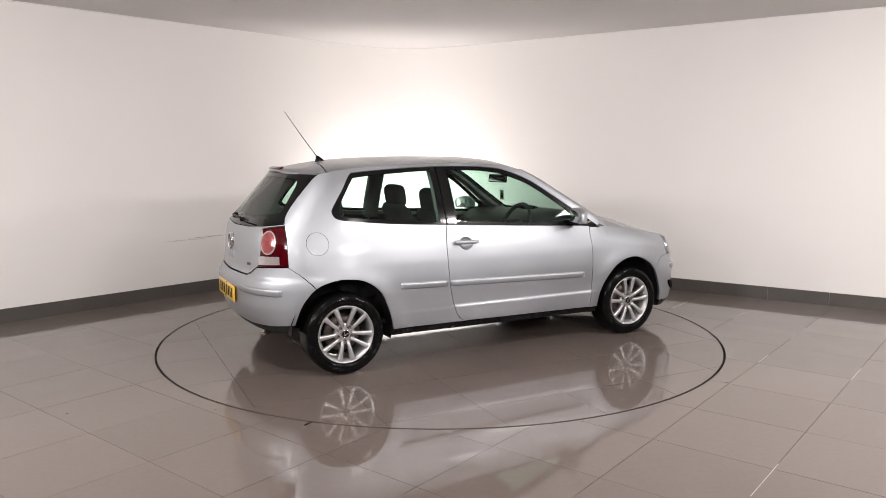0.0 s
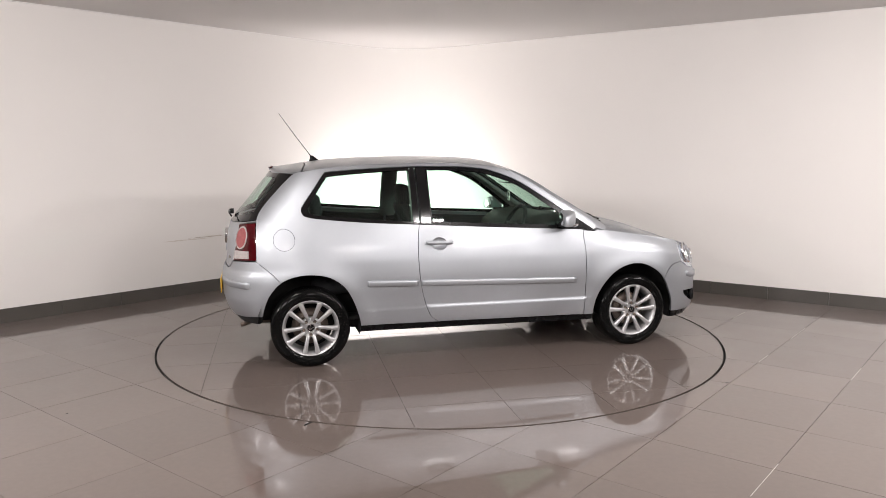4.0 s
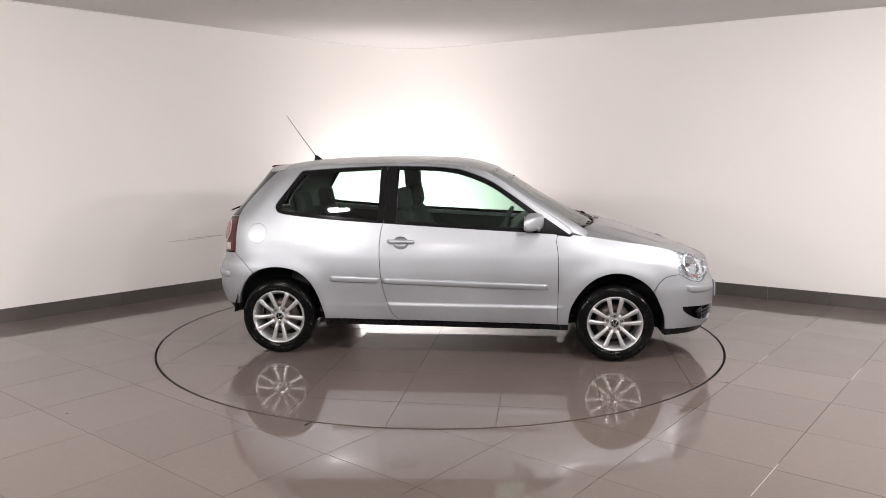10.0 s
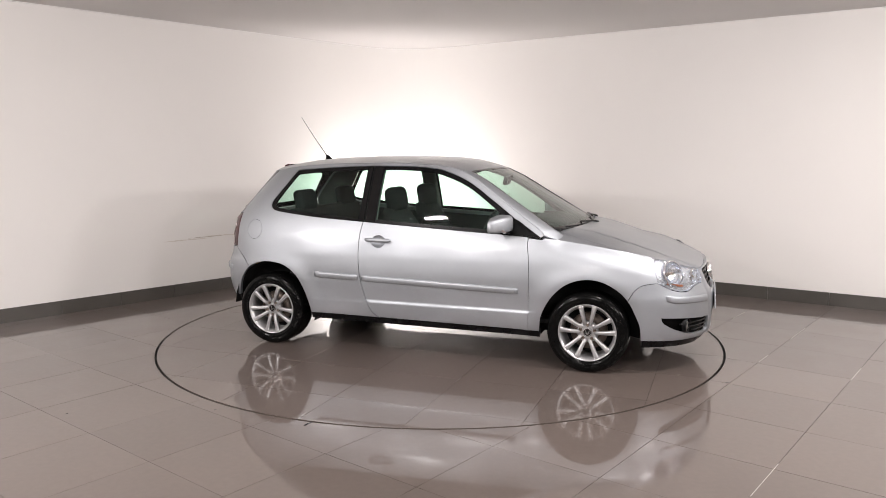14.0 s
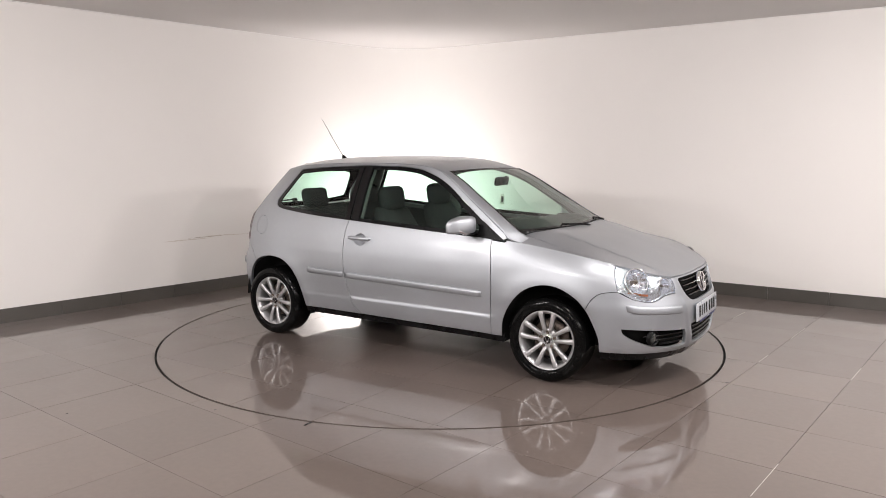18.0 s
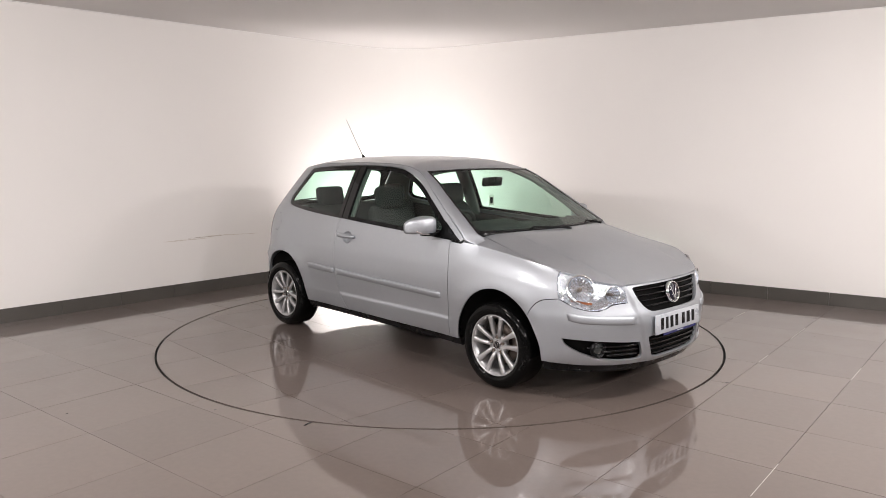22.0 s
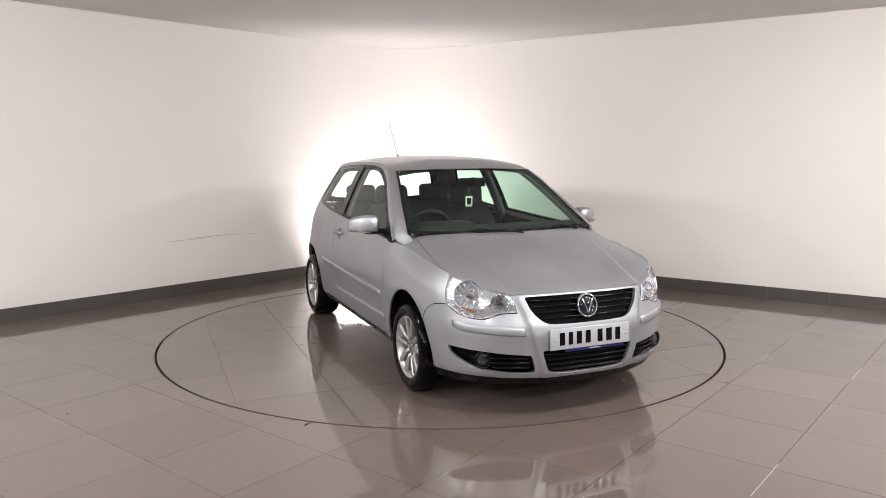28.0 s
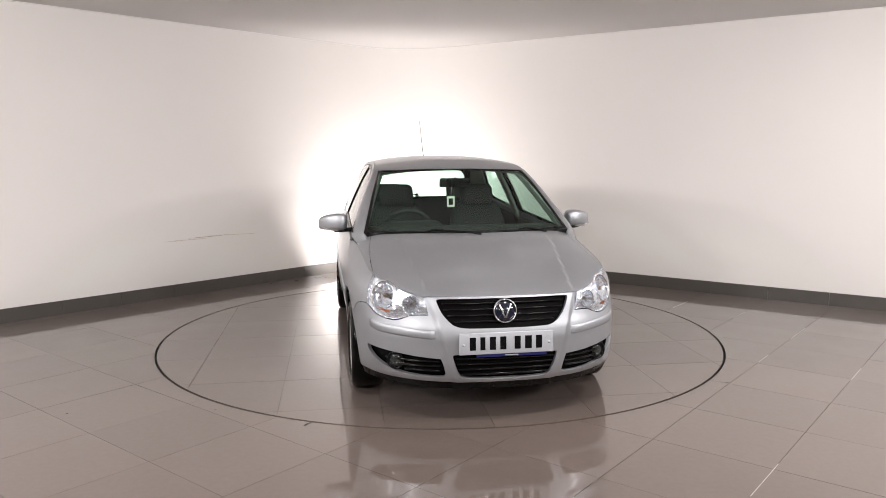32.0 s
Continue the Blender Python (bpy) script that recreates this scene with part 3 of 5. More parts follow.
# front bumper with its openings
bump = on_front((0.0, 0.222), (0.25, 0.222), (0.45, 0.228)) + on_side((3.0, 0.236), (2.9, 0.24), (2.815, 0.243), *[p for p in ARCH_F[::-1] if p[0] >= 2.729][1:], *WING_CUT)
bump += on_side((2.93, 0.622)) + on_front((0.70, 0.584), (0.65, 0.567), (0.60, 0.564), (0.56, 0.577), (0.52, 0.596), (0.47, 0.601), (0.425, 0.602), (0.432, 0.64), (0.447, 0.68), (0.452, 0.700), (0.25, 0.7035), (0.0, 0.705))
grille = spline([(0.0, 0.692), (0.2, 0.692), (0.35, 0.6905), (0.378, 0.684), (0.374, 0.665), (0.352, 0.615), (0.31, 0.565), (0.272, 0.543), (0.22, 0.535), (0.1, 0.533), (0.0, 0.533)], 3)
low = spline([(0.0, 0.39), (0.2, 0.39), (0.285, 0.388), (0.297, 0.378), (0.288, 0.34), (0.268, 0.285), (0.245, 0.258), (0.205, 0.247), (0.1, 0.243), (0.0, 0.243)], 3)
fog = spline([(0.745, 0.399), (0.6, 0.384), (0.48, 0.372), (0.375, 0.364), (0.358, 0.354), (0.338, 0.29), (0.34, 0.262), (0.38, 0.256), (0.5, 0.262), (0.61, 0.28), (0.69, 0.316), (0.735, 0.36), (0.745, 0.399)], 3)[:-1]
grille_o, low_o, fog_o = both_front(on_front(*grille)), both_front(on_front(*low)), on_front(*fog)
bumper_poly = both_front(bump)
front_bumper = skin("front_bumper", bumper_poly, body, SILVER, car, holes=[grille_o[:len(grille)] + grille_o[len(grille) + 1:-1], low_o[:len(low)] + low_o[len(low) + 1:-1], fog_o, [(-s, z) for s, z in fog_o]],
                    step=0.015, flange=0.02, label="silver front bumper with black grilles")[0]


def backing(name, poly, off, material, parent, label="", mirror=False, step=0.04):
    return skin(name, poly, body, material, parent, off=off, flange=0, gap=-0.022, mirror=mirror, label=label, step=step)


g_poly = grille_o[:len(grille)] + grille_o[len(grille) + 1:-1]
l_poly = low_o[:len(low)] + low_o[len(low) + 1:-1]
radiator_grille = backing("radiator_grille", g_poly, -0.035, GRILLE_BLACK, car, "black upper grille with slats")[0]
lower_grille = backing("lower_grille", l_poly, -0.035, GRILLE_BLACK, car, "black lower grille with slats")[0]
fog_grilles = backing("fog_grille", fog_o, -0.04, GRILLE_BLACK, car, "black side grille with a fog lamp", mirror=True)


def slat(name, y0, y1, z, material, parent, h=0.010, deep=0.014, off=-0.010, flip=1, n=14, tilt=0.0):
    """A bar that follows the nose from y0 to y1 (right half y > 0; flip -1 mirrors it)."""
    secs = []
    for k in range(n + 1):
        y = y0 + (y1 - y0) * k / n
        zz = z + tilt * k / n
        s = on_front((abs(y), zz))[0][0] * (1 if y >= 0 else -1)
        p = body(s, zz)
        q = body(s + 0.002, zz) - body(s - 0.002, zz)
        t = Vector(q).normalized()
        nrm = Vector((0, 0, 1)).cross(t)
        nrm.z = 0
        nrm.normalize()
        if nrm.x < 0:
            nrm = -nrm
        c = Vector(p) + nrm * off
        secs.append([(c + nrm * a * deep + Vector((0, 0, b * h))) for a, b in ((0, -0.5), (0, 0.5), (-0.75, 0.55), (-1, 0.3), (-1, -0.5))])
    if flip < 0:
        secs = [[(p[0], -p[1], p[2]) for p in sec] for sec in secs]
    return part(name, loft(secs), material, parent)


for z, w in ((0.664, 0.355), (0.632, 0.345), (0.600, 0.325), (0.568, 0.29)):
    slat("grille_slat", -w, w, z, SLAT_BLACK, radiator_grille, n=24)
for z, w in ((0.362, 0.285), (0.332, 0.278), (0.302, 0.268), (0.272, 0.25)):
    slat("grille_slat", -w, w, z, SLAT_BLACK, lower_grille, n=20)
for flip, fg in zip((1, -1), fog_grilles):
    for z, y1 in ((0.345, 0.66), (0.318, 0.62), (0.292, 0.56)):
        slat("grille_slat", 0.366, y1, z, SLAT_BLACK, fg, flip=flip, n=10)
    s0 = on_front((0.60, 0.334))[0]
    p = Vector(body(*s0))
    aim = Matrix.Rotation(radians(-18 * flip), 4, "Z")
    m = Matrix.Translation((p.x - 0.012, p.y * flip, p.z)) @ aim @ pose(0, 0, 0, 0, 0, -90)
    part("fog_bezel", lathe([(0.050, -0.02), (0.050, 0.006), (0.044, 0.008), (0.040, -0.004)], m, 32), BLACK_TRIM, fg)
    part("fog_lamp", lathe([(0.0, 0.004), (0.02, 0.003), (0.04, -0.003), (0.042, -0.02)], m, 32), DARK_LENS, fg, "dark clear round fog lamp")

# chin, sills, valance
chin = on_front((0.0, 0.165), (0.3, 0.166), (0.5, 0.175)) + on_side((2.98, 0.185), (2.82, 0.19), (2.82, 0.243), (2.95, 0.24)) + on_front((0.45, 0.228), (0.25, 0.222), (0.0, 0.222))
skin("chin_spoiler", both_front(chin)[:len(chin)] + both_front(chin)[len(chin):], body, BLACK_TRIM, car, off=-0.008, flange=0.03, label="black lower lip", step=0.04)
skin("sill", on_side((0.345, 0.268), (2.14, 0.258), (2.14, 0.212), (0.345, 0.22)), body, BLACK_TRIM, car, off=-0.010, flange=0.05, mirror=True, label="black sill")
rear_low = on_rear((0.0, 0.288), (0.4, 0.287)) + on_side((-0.45, 0.288), (-0.345, 0.292), (-0.328, 0.358), (-0.45, 0.345)) + on_rear((0.4, 0.338), (0.0, 0.338))
skin("rear_valance", both_rear(rear_low), body, DARK, car, off=-0.012, flange=0.03, label="black lower rear valance", step=0.04)

# rear bumper, tailgate
rb_poly = on_rear((0.0, 0.338), (0.4, 0.338)) + on_side((-0.45, 0.345), *[p for p in ARCH_R if p[0] < -0.1941], *REAR_CUT[::-1]) + on_rear((0.60, 0.738), (0.50, 0.727), (0.44, 0.685), (0.38, 0.667), (0.0, 0.662))
rear_bumper = skin("rear_bumper", both_rear(rb_poly), body, SILVER, car, step=0.028, flange=0.02, label="silver rear bumper")[0]
lamp_in = spline([(0.515, 0.735), (0.535, 0.80), (0.538, 0.88), (0.525, 0.95), (0.495, 0.988)], 4)
tg_poly = on_rear((0.0, 0.668), (0.38, 0.672), (0.435, 0.69), (0.49, 0.727), *lamp_in) + on_rear((0.56, 1.003)) + on_side((-0.352, 1.012), (-0.346, 1.028)) + on_rear((0.62, 1.022), (0.5, 1.005), (0.3, 0.99), (0.0, 0.983))
tailgate = skin("tailgate", both_rear(tg_poly), body, SILVER, car, step=0.03, label="silver tailgate panel")[0]
rg_poly = on_rear((0.0, 0.985), (0.3, 0.992), (0.5, 1.008), (0.62, 1.025)) + on_side(*[(x, z) for x, z in TAIL_EDGE if z < 1.031][:1], *[(x + 0.0, z) for x, z in TAIL_EDGE[::-1] if 1.04 < z < 1.345]) + on_rear((0.45, 1.347), (0.0, 1.35))
rg_in = on_rear((0.0, 1.035), (0.3, 1.04), (0.46, 1.052), (0.53, 1.075), (0.52, 1.12), (0.455, 1.27), (0.43, 1.30), (0.38, 1.315), (0.0, 1.32))
rg_hole = both_rear(rg_in)
rear_window = skin("rear_window", both_rear(rg_poly), body, BLACK_GLOSS, car, holes=[rg_hole], off=-0.002, flange=0.006, step=0.035, label="tinted rear window with a black border")[0]
skin("pane", rg_hole, body, GLASS, rear_window, off=-0.004, flange=0, gap=-0.004, step=0.05, label="tinted glass pane")
for flip in (0, 1):
    mm = (lambda q: [(2 * SMAX - s, z) for s, z in q]) if flip else (lambda q: q)
    lp = on_side((-0.352, 0.752), (-0.350, 0.9), (-0.347, 1.006)) + on_rear((0.56, 0.998), *lamp_in[::-1], (0.55, 0.738))
    lamp = skin("tail_lamp", mm(lp), body, RED_LENS, car, off=0.002, flange=0.02, step=0.02, label="red tail lamp with a round clear centre")[0]
    low_strip = on_side((-0.40, 0.76), (-0.40, 0.815)) + on_rear((0.533, 0.813), (0.522, 0.748))
    skin("reverse_lens", mm(low_strip), body, PALE_LENS, lamp, off=0.006, flange=0.006, step=0.02, label="clear lower lamp segment")
    s0, z0 = on_rear((0.585, 0.90))[0]
    ring = mm([(s0 + 0.068 * math.cos(a), z0 + 0.078 * math.sin(a)) for a in (2 * math.pi * k / 28 for k in range(28))])
    ring2 = mm([(s0 + 0.058 * math.cos(a), z0 + 0.068 * math.sin(a)) for a in (2 * math.pi * k / 28 for k in range(28))])
    skin("lamp_ring", ring, body, PALE_LENS, lamp, holes=[ring2], off=0.007, flange=0.006, gap=0, step=0.015)
    skin("brake_lens", ring2, body, ROSE_LENS, lamp, off=0.005, flange=0, gap=0, step=0.02, label="round rose brake lens")

# roof and rear spoiler
rf = [(1.612, 0.0), (1.605, -0.2), (1.588, -0.4), (1.555, -0.53), (1.53, -0.55)] + [(x, -0.55) for x in np.linspace(1.47, 0.0, 20)] + [(-0.015, -0.54), (0.02, -0.3), (0.03, 0.0)]
skin("roof", rf + [(x, -y) for x, y in reversed(rf)][1:-1], roof_surf, SILVER, car, out=(0, 0, 1), step=0.05, label="silver roof")
skin("headlining", [(1.58, -0.5), (1.58, 0.5), (-0.1, 0.5), (-0.1, -0.5)], roof_surf, TRIM_GREY, car, out=(0, 0, 1), off=-0.03, flange=0, step=0.1, label="pale grey headlining")
sp = [(0.024, 0.0), (0.014, -0.3), (-0.021, -0.545), (-0.09, -0.548), (-0.15, -0.54), (-0.20, -0.47), (-0.222, -0.3), (-0.230, 0.0)]
spoiler = skin("roof_spoiler", sp + [(x, -y) for x, y in reversed(sp)][1:-1], roof_surf, SILVER, car, out=(0, 0, 1), off=0.002, flange=0.028, step=0.04, label="silver tailgate spoiler")[0]
lip = []
for v in np.linspace(-0.50, 0.50, 25):
    xr = float(np.interp(abs(v), [0, 0.3, 0.47, 0.52], [-0.228, -0.220, -0.198, -0.16]))
    c = Vector(roof_surf(xr, v)) + Vector((0.004, 0, 0.003))
    lip.append([c + Vector((dx, 0, dz)) for dx, dz in ((0.03, 0.003), (0, 0), (-0.008, -0.004), (-0.013, -0.012), (-0.012, -0.024), (-0.004, -0.033), (0.03, -0.034))])
part("spoiler_lip", loft(lip), SILVER, spoiler, "rounded silver trailing edge")
zl = float(roof_surf(-0.22, 0.0)[2])
part("high_brake_light", box(0.034, 0.30, 0.010, pose(-0.226, 0, zl + 0.001, 0, -22, 0), 0.004), RED_LENS, spoiler, "narrow red high-level brake light")

# windscreen
ws = [(0.0, v) for v in np.linspace(-0.6, 0.6, 20)] + [(u, 0.6) for u in np.linspace(0.05, 0.95, 14)] + [(1.0, v) for v in np.linspace(0.6, -0.6, 20)] + [(u, -0.6) for u in np.linspace(0.95, 0.05, 14)]
wi = [(0.06, v) for v in np.linspace(-0.575, 0.575, 14)] + [(u, 0.582) for u in np.linspace(0.12, 0.9, 8)] + [(0.955, v) for v in np.linspace(0.57, -0.57, 14)] + [(u, -0.582) for u in np.linspace(0.9, 0.12, 8)]
windscreen = skin("windscreen", ws, screen_surf, BLACK_GLOSS, car, holes=[wi], out=(1, 0, 1), flange=0.006, step=0.05, gap=0.002, label="green-tinted windscreen with a black border")[0]
skin("pane", wi, screen_surf, GLASS, windscreen, out=(1, 0, 1), flange=0, off=-0.002, gap=-0.004, step=0.07, label="tinted glass pane")
pe = WS_EDGE[np.linspace(0, len(WS_EDGE) - 1, 21).astype(int)]
ptk = np.linspace(0, 1, len(PILLAR_TOP))
ups = on_side(*[(float(np.interp(k, ptk, [p[0] for p in PILLAR_TOP])), float(np.interp(k, ptk, [p[1] for p in PILLAR_TOP]))) for k in np.linspace(0, 1, 21)])
for flip in (1, -1):
    secs = []
    foot = []
    for xa, ya, xb, yb, dz in ((2.42, 0.700, 2.40, 0.738, 0.034), (2.34, 0.692, 2.32, 0.744, 0.018), (2.28, 0.690, 2.255, 0.750, 0.005)):
        foot.append((Vector(bonnet_surf(xa, -ya)) - Vector((0, 0, dz)), Vector(bonnet_surf(xb, -yb)) - Vector((0, 0, dz))))
    foot.append((Vector((2.243, -0.698, 0.948)), Vector(body(*on_side((2.20, 0.910))[0]))))
    for pair in foot + [(Vector((e[0], -e[1] - 0.002, e[2] + 0.003)), Vector(body(*u))) for e, u in zip(pe, ups)]:
        a, c = pair
        mid = (a + c) / 2 + Vector((0.25, -0.6, 0.75)).normalized() * (a - c).length * (0.17 if a.x < 2.2 else 0.10)
        row = [a + Vector((-0.006, 0.01, -0.014))]
        for k in range(9):
            t = k / 8
            row.append(a * (1 - t) ** 2 + mid * 2 * t * (1 - t) + c * t * t)
        row.append(c + Vector((0, 0.012, -0.008)))
        secs.append([(p.x, p.y * flip, p.z) for p in row])
    part("windscreen_pillar", loft(secs, closed=False), SILVER, car, "silver windscreen pillar")
    # inner face of the pillar
    secs2 = []
    for (ex, ey, ez), (s, z) in zip(pe, ups):
        a, c = Vector((ex - 0.03, -ey + 0.015, ez - 0.02)), Vector(body(s, z)) + Vector((-0.02, 0.045, -0.02))
        secs2.append([(p.x, p.y * flip, p.z) for p in (a, (a + c) / 2 + Vector((-0.02, 0.03, -0.01)), c)])
    part("pillar_trim", loft(secs2, closed=False), TRIM_GREY, car, "grey inner pillar trim")

# side windows
b_l, b_r = 0.797, 0.872
q_out = on_side(*BELT_Q[1:-1], (0.790, 1.389), (0.790, 0.983))
q_in = on_side(*spline([(0.745, 1.0), (0.4, 1.028), (0.12, 1.052), (0.03, 1.066), (0.002, 1.085), (0.01, 1.12), (0.08, 1.225), (0.138, 1.305), (0.175, 1.326), (0.45, 1.35), (0.73, 1.365), (0.745, 1.355), (0.745, 1.0)], 5)[:-1])
d_out = on_side(*[(x, z) for x, z in BELT_D if x > 0.80], (2.14, 0.903), *[(x, z) for x, z in DLO_TOP[::-1] if 0.80 < x < 2.13], (0.797, 1.389), (0.797, 0.983))
d_in = on_side(*spline([(0.89, 1.0), (1.373, 0.975), (1.93, 0.95), (1.95, 0.958), (1.94, 0.985), (1.764, 1.118), (1.567, 1.248), (1.372, 1.325), (1.25, 1.35), (1.1, 1.363), (0.9, 1.366), (0.885, 1.355), (0.885, 1.01), (0.89, 1.0)], 5)[:-1])
for flip in (False, True):
    for nm, o, i, lab in (("quarter_window", q_out, q_in, "fixed rear side window with a black border"), ("door_window", d_out, d_in, "door window in a black frame")):
        f = (lambda q: [(-s, z) for s, z in q]) if flip else (lambda q: q)
        par = doors[1 if flip else 0] if nm == "door_window" else car
        w = skin(nm, f(o), body, BLACK_GLOSS if nm == "quarter_window" else BLACK_TRIM, par, holes=[f(i)], off=-0.004, flange=0.008, step=0.03, gap=0.001, label=lab)[0]
        if nm == "quarter_window":
            skin("pane", f(i), body, GLASS, w, off=-0.006, flange=0, gap=-0.003, step=0.06, label="tinted glass pane")
        else:
            skin("door_pane", f(i), body, GLASS, par, off=-0.010, flange=0, gap=-0.003, step=0.06, label="tinted glass pane")
    skin("b_pillar_cover", f(on_side((0.80, 0.985), (0.80, 1.387), (0.875, 1.386), (0.878, 0.981))), body, BLACK_GLOSS, doors[1 if flip else 0], off=-0.001, flange=0.006, step=0.04, label="glossy black pillar cover")
    # small black triangle ahead of the door glass
    skin("mirror_triangle", f(on_side((1.93, 0.928), (2.13, 0.909), (2.13, 0.918), (1.965, 1.028), (1.935, 1.03))), body, BLACK_TRIM, doors[1 if flip else 0], off=0.001, flange=0.008, step=0.03, label="black triangular mirror base")


def strip(name, pts, h, deep, material, parent, label="", flip=1, taper=0.02, bottom=1.0):
    """A rounded rubbing strip along a run of (s, z)."""
    secs = []
    n = len(pts)
    length = [0]
    for a, b in zip(pts, pts[1:]):
        length.append(length[-1] + math.dist(a, b))
    for i, (s, z) in enumerate(pts):
        u = Vector(body(s, z + 0.004)) - Vector(body(s, z - 0.004))
        t = Vector(body(s + 0.004, z)) - Vector(body(s - 0.004, z))
        nrm = t.cross(u).normalized()
        c = Vector(body(s, z))
        if nrm.dot(c - Vector((1.3, 0, c.z))) < 0:
            nrm = -nrm
        u.normalize()
        e = min(length[i], length[-1] - length[i])
        k = min(1, 0.35 + 0.65 * (e / taper))
        d = deep * k
        secs.append([c + u * a * h * (0.75 + 0.25 * k) + nrm * b * d for a, b in ((0.5, -0.4), (0.5, 0.35), (0.41, 0.85), (0.22, 1.0), (-0.34, 0.85), (-0.48, 0.62), (-0.5, 0.1), (-0.5, -0.4))])
    if flip < 0:
        secs = [[(p[0], -p[1], p[2]) for p in q] for q in secs]
    return part(name, loft(secs), material, parent, label)


for flip in (1, -1):
    dr = doors[0 if flip == 1 else 1]
    strip("rubbing_strip", on_side(*[(x, 0.576 - 0.024 * (x - 0.40)) for x in np.linspace(0.765, 0.40, 16)]), 0.044, 0.014, SILVER, car, "silver side rubbing strip", flip)
    strip("rubbing_strip", on_side(*[(x, 0.576 - 0.024 * (x - 0.40)) for x in np.linspace(1.985, 0.79, 40)]), 0.044, 0.014, SILVER, dr, "silver side rubbing strip", flip)
    run = on_front(*[(y, 0.497 + 0.02 * ((y - 0.39) / 0.3) ** 1.2) for y in np.linspace(0.392, 0.69, 14)]) + on_side((3.0, 0.525), (2.968, 0.53))
    strip("bumper_strip", run, 0.05, 0.013, SILVER, front_bumper, "silver bumper rubbing strip", flip)
    run = on_rear(*[(y, 0.578) for y in np.linspace(0.30, 0.66, 16)]) + on_side((-0.46, 0.577), (-0.43, 0.576), (-0.405, 0.576))
    strip("bumper_strip", run, 0.048, 0.012, SILVER, rear_bumper, "silver bumper rubbing strip", flip)
    # door handle
    hx, hz = 0.925, 0.842
    p = Vector(body(*on_side((hx, hz))[0]))
    hb = loft([[(hx + dx, p.y * flip - flip * (o + b * 0.011), hz + 0.014 - 0.016 * (dx + 0.1) + a * hh) for a, b in ((0.5, 0), (0.4, 0.8), (0, 1.1), (-0.4, 0.8), (-0.5, 0), (-0.3, -0.7), (0.3, -0.7))]
               for dx, o, hh in ((-0.098, 0.012, 0.018), (-0.09, 0.022, 0.026), (-0.06, 0.03, 0.03), (0, 0.034, 0.029), (0.06, 0.03, 0.026), (0.09, 0.02, 0.024), (0.097, 0.01, 0.018))])
    part("door_handle", hb, SILVER, dr, "silver pull handle")
    cs, cz = on_side((hx - 0.0, hz))[0]
    cup = [(cs + 0.056 * math.cos(a), cz + 0.046 * math.sin(a)) for a in (2 * math.pi * k / 28 for k in range(28))]
    cup = cup if flip == 1 else [(-s, z) for s, z in cup]

    def cup_surf(s, z, c=(cs * flip, cz)):
        q = np.clip(1 - ((s - c[0]) / 0.056) ** 2 - ((z - c[1]) / 0.046) ** 2, 0, 1)
        base_p = body(s, z)
        base_p[..., 1] += -np.sign(base_p[..., 1]) * (0.026 * np.sqrt(q) + 0.0005)
        return base_p

    skin("handle_cup", cup, cup_surf, SILVER, dr, gap=0, flange=0, step=0.012, out=(0, -flip, 0), label="silver recess behind the handle")
    # door mirror
    sec = []
    for yy, zc, hh, back, dd in ((0.805, 1.000, 0.06, 1.850, 0.06), (0.815, 1.006, 0.104, 1.838, 0.10), (0.84, 1.010, 0.116, 1.832, 0.125), (0.885, 1.010, 0.116, 1.826, 0.122), (0.93, 1.006, 0.108, 1.820, 0.105), (0.968, 1.000, 0.098, 1.815, 0.078), (0.992, 0.995, 0.082, 1.812, 0.05), (1.003, 0.990, 0.055, 1.812, 0.025)):
        xc = back + 0.35 * dd
        ring_p = []
        for j in range(20):
            a = 2 * math.pi * j / 20
            ca, sa = math.cos(a), math.sin(a)
            fx = math.copysign(abs(ca) ** 0.5, ca) * dd / 2 * (1.2 if ca > 0 else 0.7)
            fz = math.copysign(abs(sa) ** 0.48, sa) * hh / 2
            ring_p.append((xc + fx, -yy * flip, zc + fz + 0))
        sec.append(ring_p)
    mirror_part = part("door_mirror", loft(sec), SILVER, dr, "silver door mirror")
    part("mirror_foot", loft([[(1.885 + a * w, -y * flip, z + b * h) for a, b in ((-0.5, -0.5), (0.5, -0.5), (0.5, 0.5), (-0.5, 0.5))] for y, z, w, h in ((0.745, 0.957, 0.10, 0.03), (0.80, 0.955, 0.085, 0.026), (0.86, 0.948, 0.075, 0.02), (0.90, 0.945, 0.05, 0.012))]), BLACK_TRIM, dr, "black mirror arm")
    glass_secs = []
    for k in (0, 1):
        rim = []
        for a in (2 * math.pi * j / 24 for j in range(24)):
            gy = 0.895 + 0.070 * math.copysign(abs(math.cos(a)) ** 0.6, math.cos(a)) * (1 - 0.02 * k)
            rim.append((1.829 - (gy - 0.827) * 0.128 - 0.002 * k, -flip * gy, 1.007 + 0.046 * math.copysign(abs(math.sin(a)) ** 0.6, math.sin(a)) * (1 - 0.02 * k)))
        glass_secs.append(rim)
    part("mirror_glass", loft(glass_secs), CHROME, dr, "mirror glass")
    part("mirror_indicator", loft([[(1.905 + dx, -y * flip, z + dz) for dx, dz in ((0, 0), (0.018, 0.002), (0.018, 0.010), (0, 0.012))] for y, z in ((0.87, 0.944), (0.93, 0.948), (0.975, 0.966))]), PALE_LENS, dr, "clear indicator strip")

# headlamps: a sheet between the bonnet's edge and the bumper's edge
def even(run, n=40):
    run = np.array(run, float)
    d = np.concatenate([[0], np.cumsum(np.linalg.norm(np.diff(run, axis=0), axis=1))])
    return np.stack([np.interp(np.linspace(0, d[-1], n), d, run[:, i]) for i in range(3)], 1)


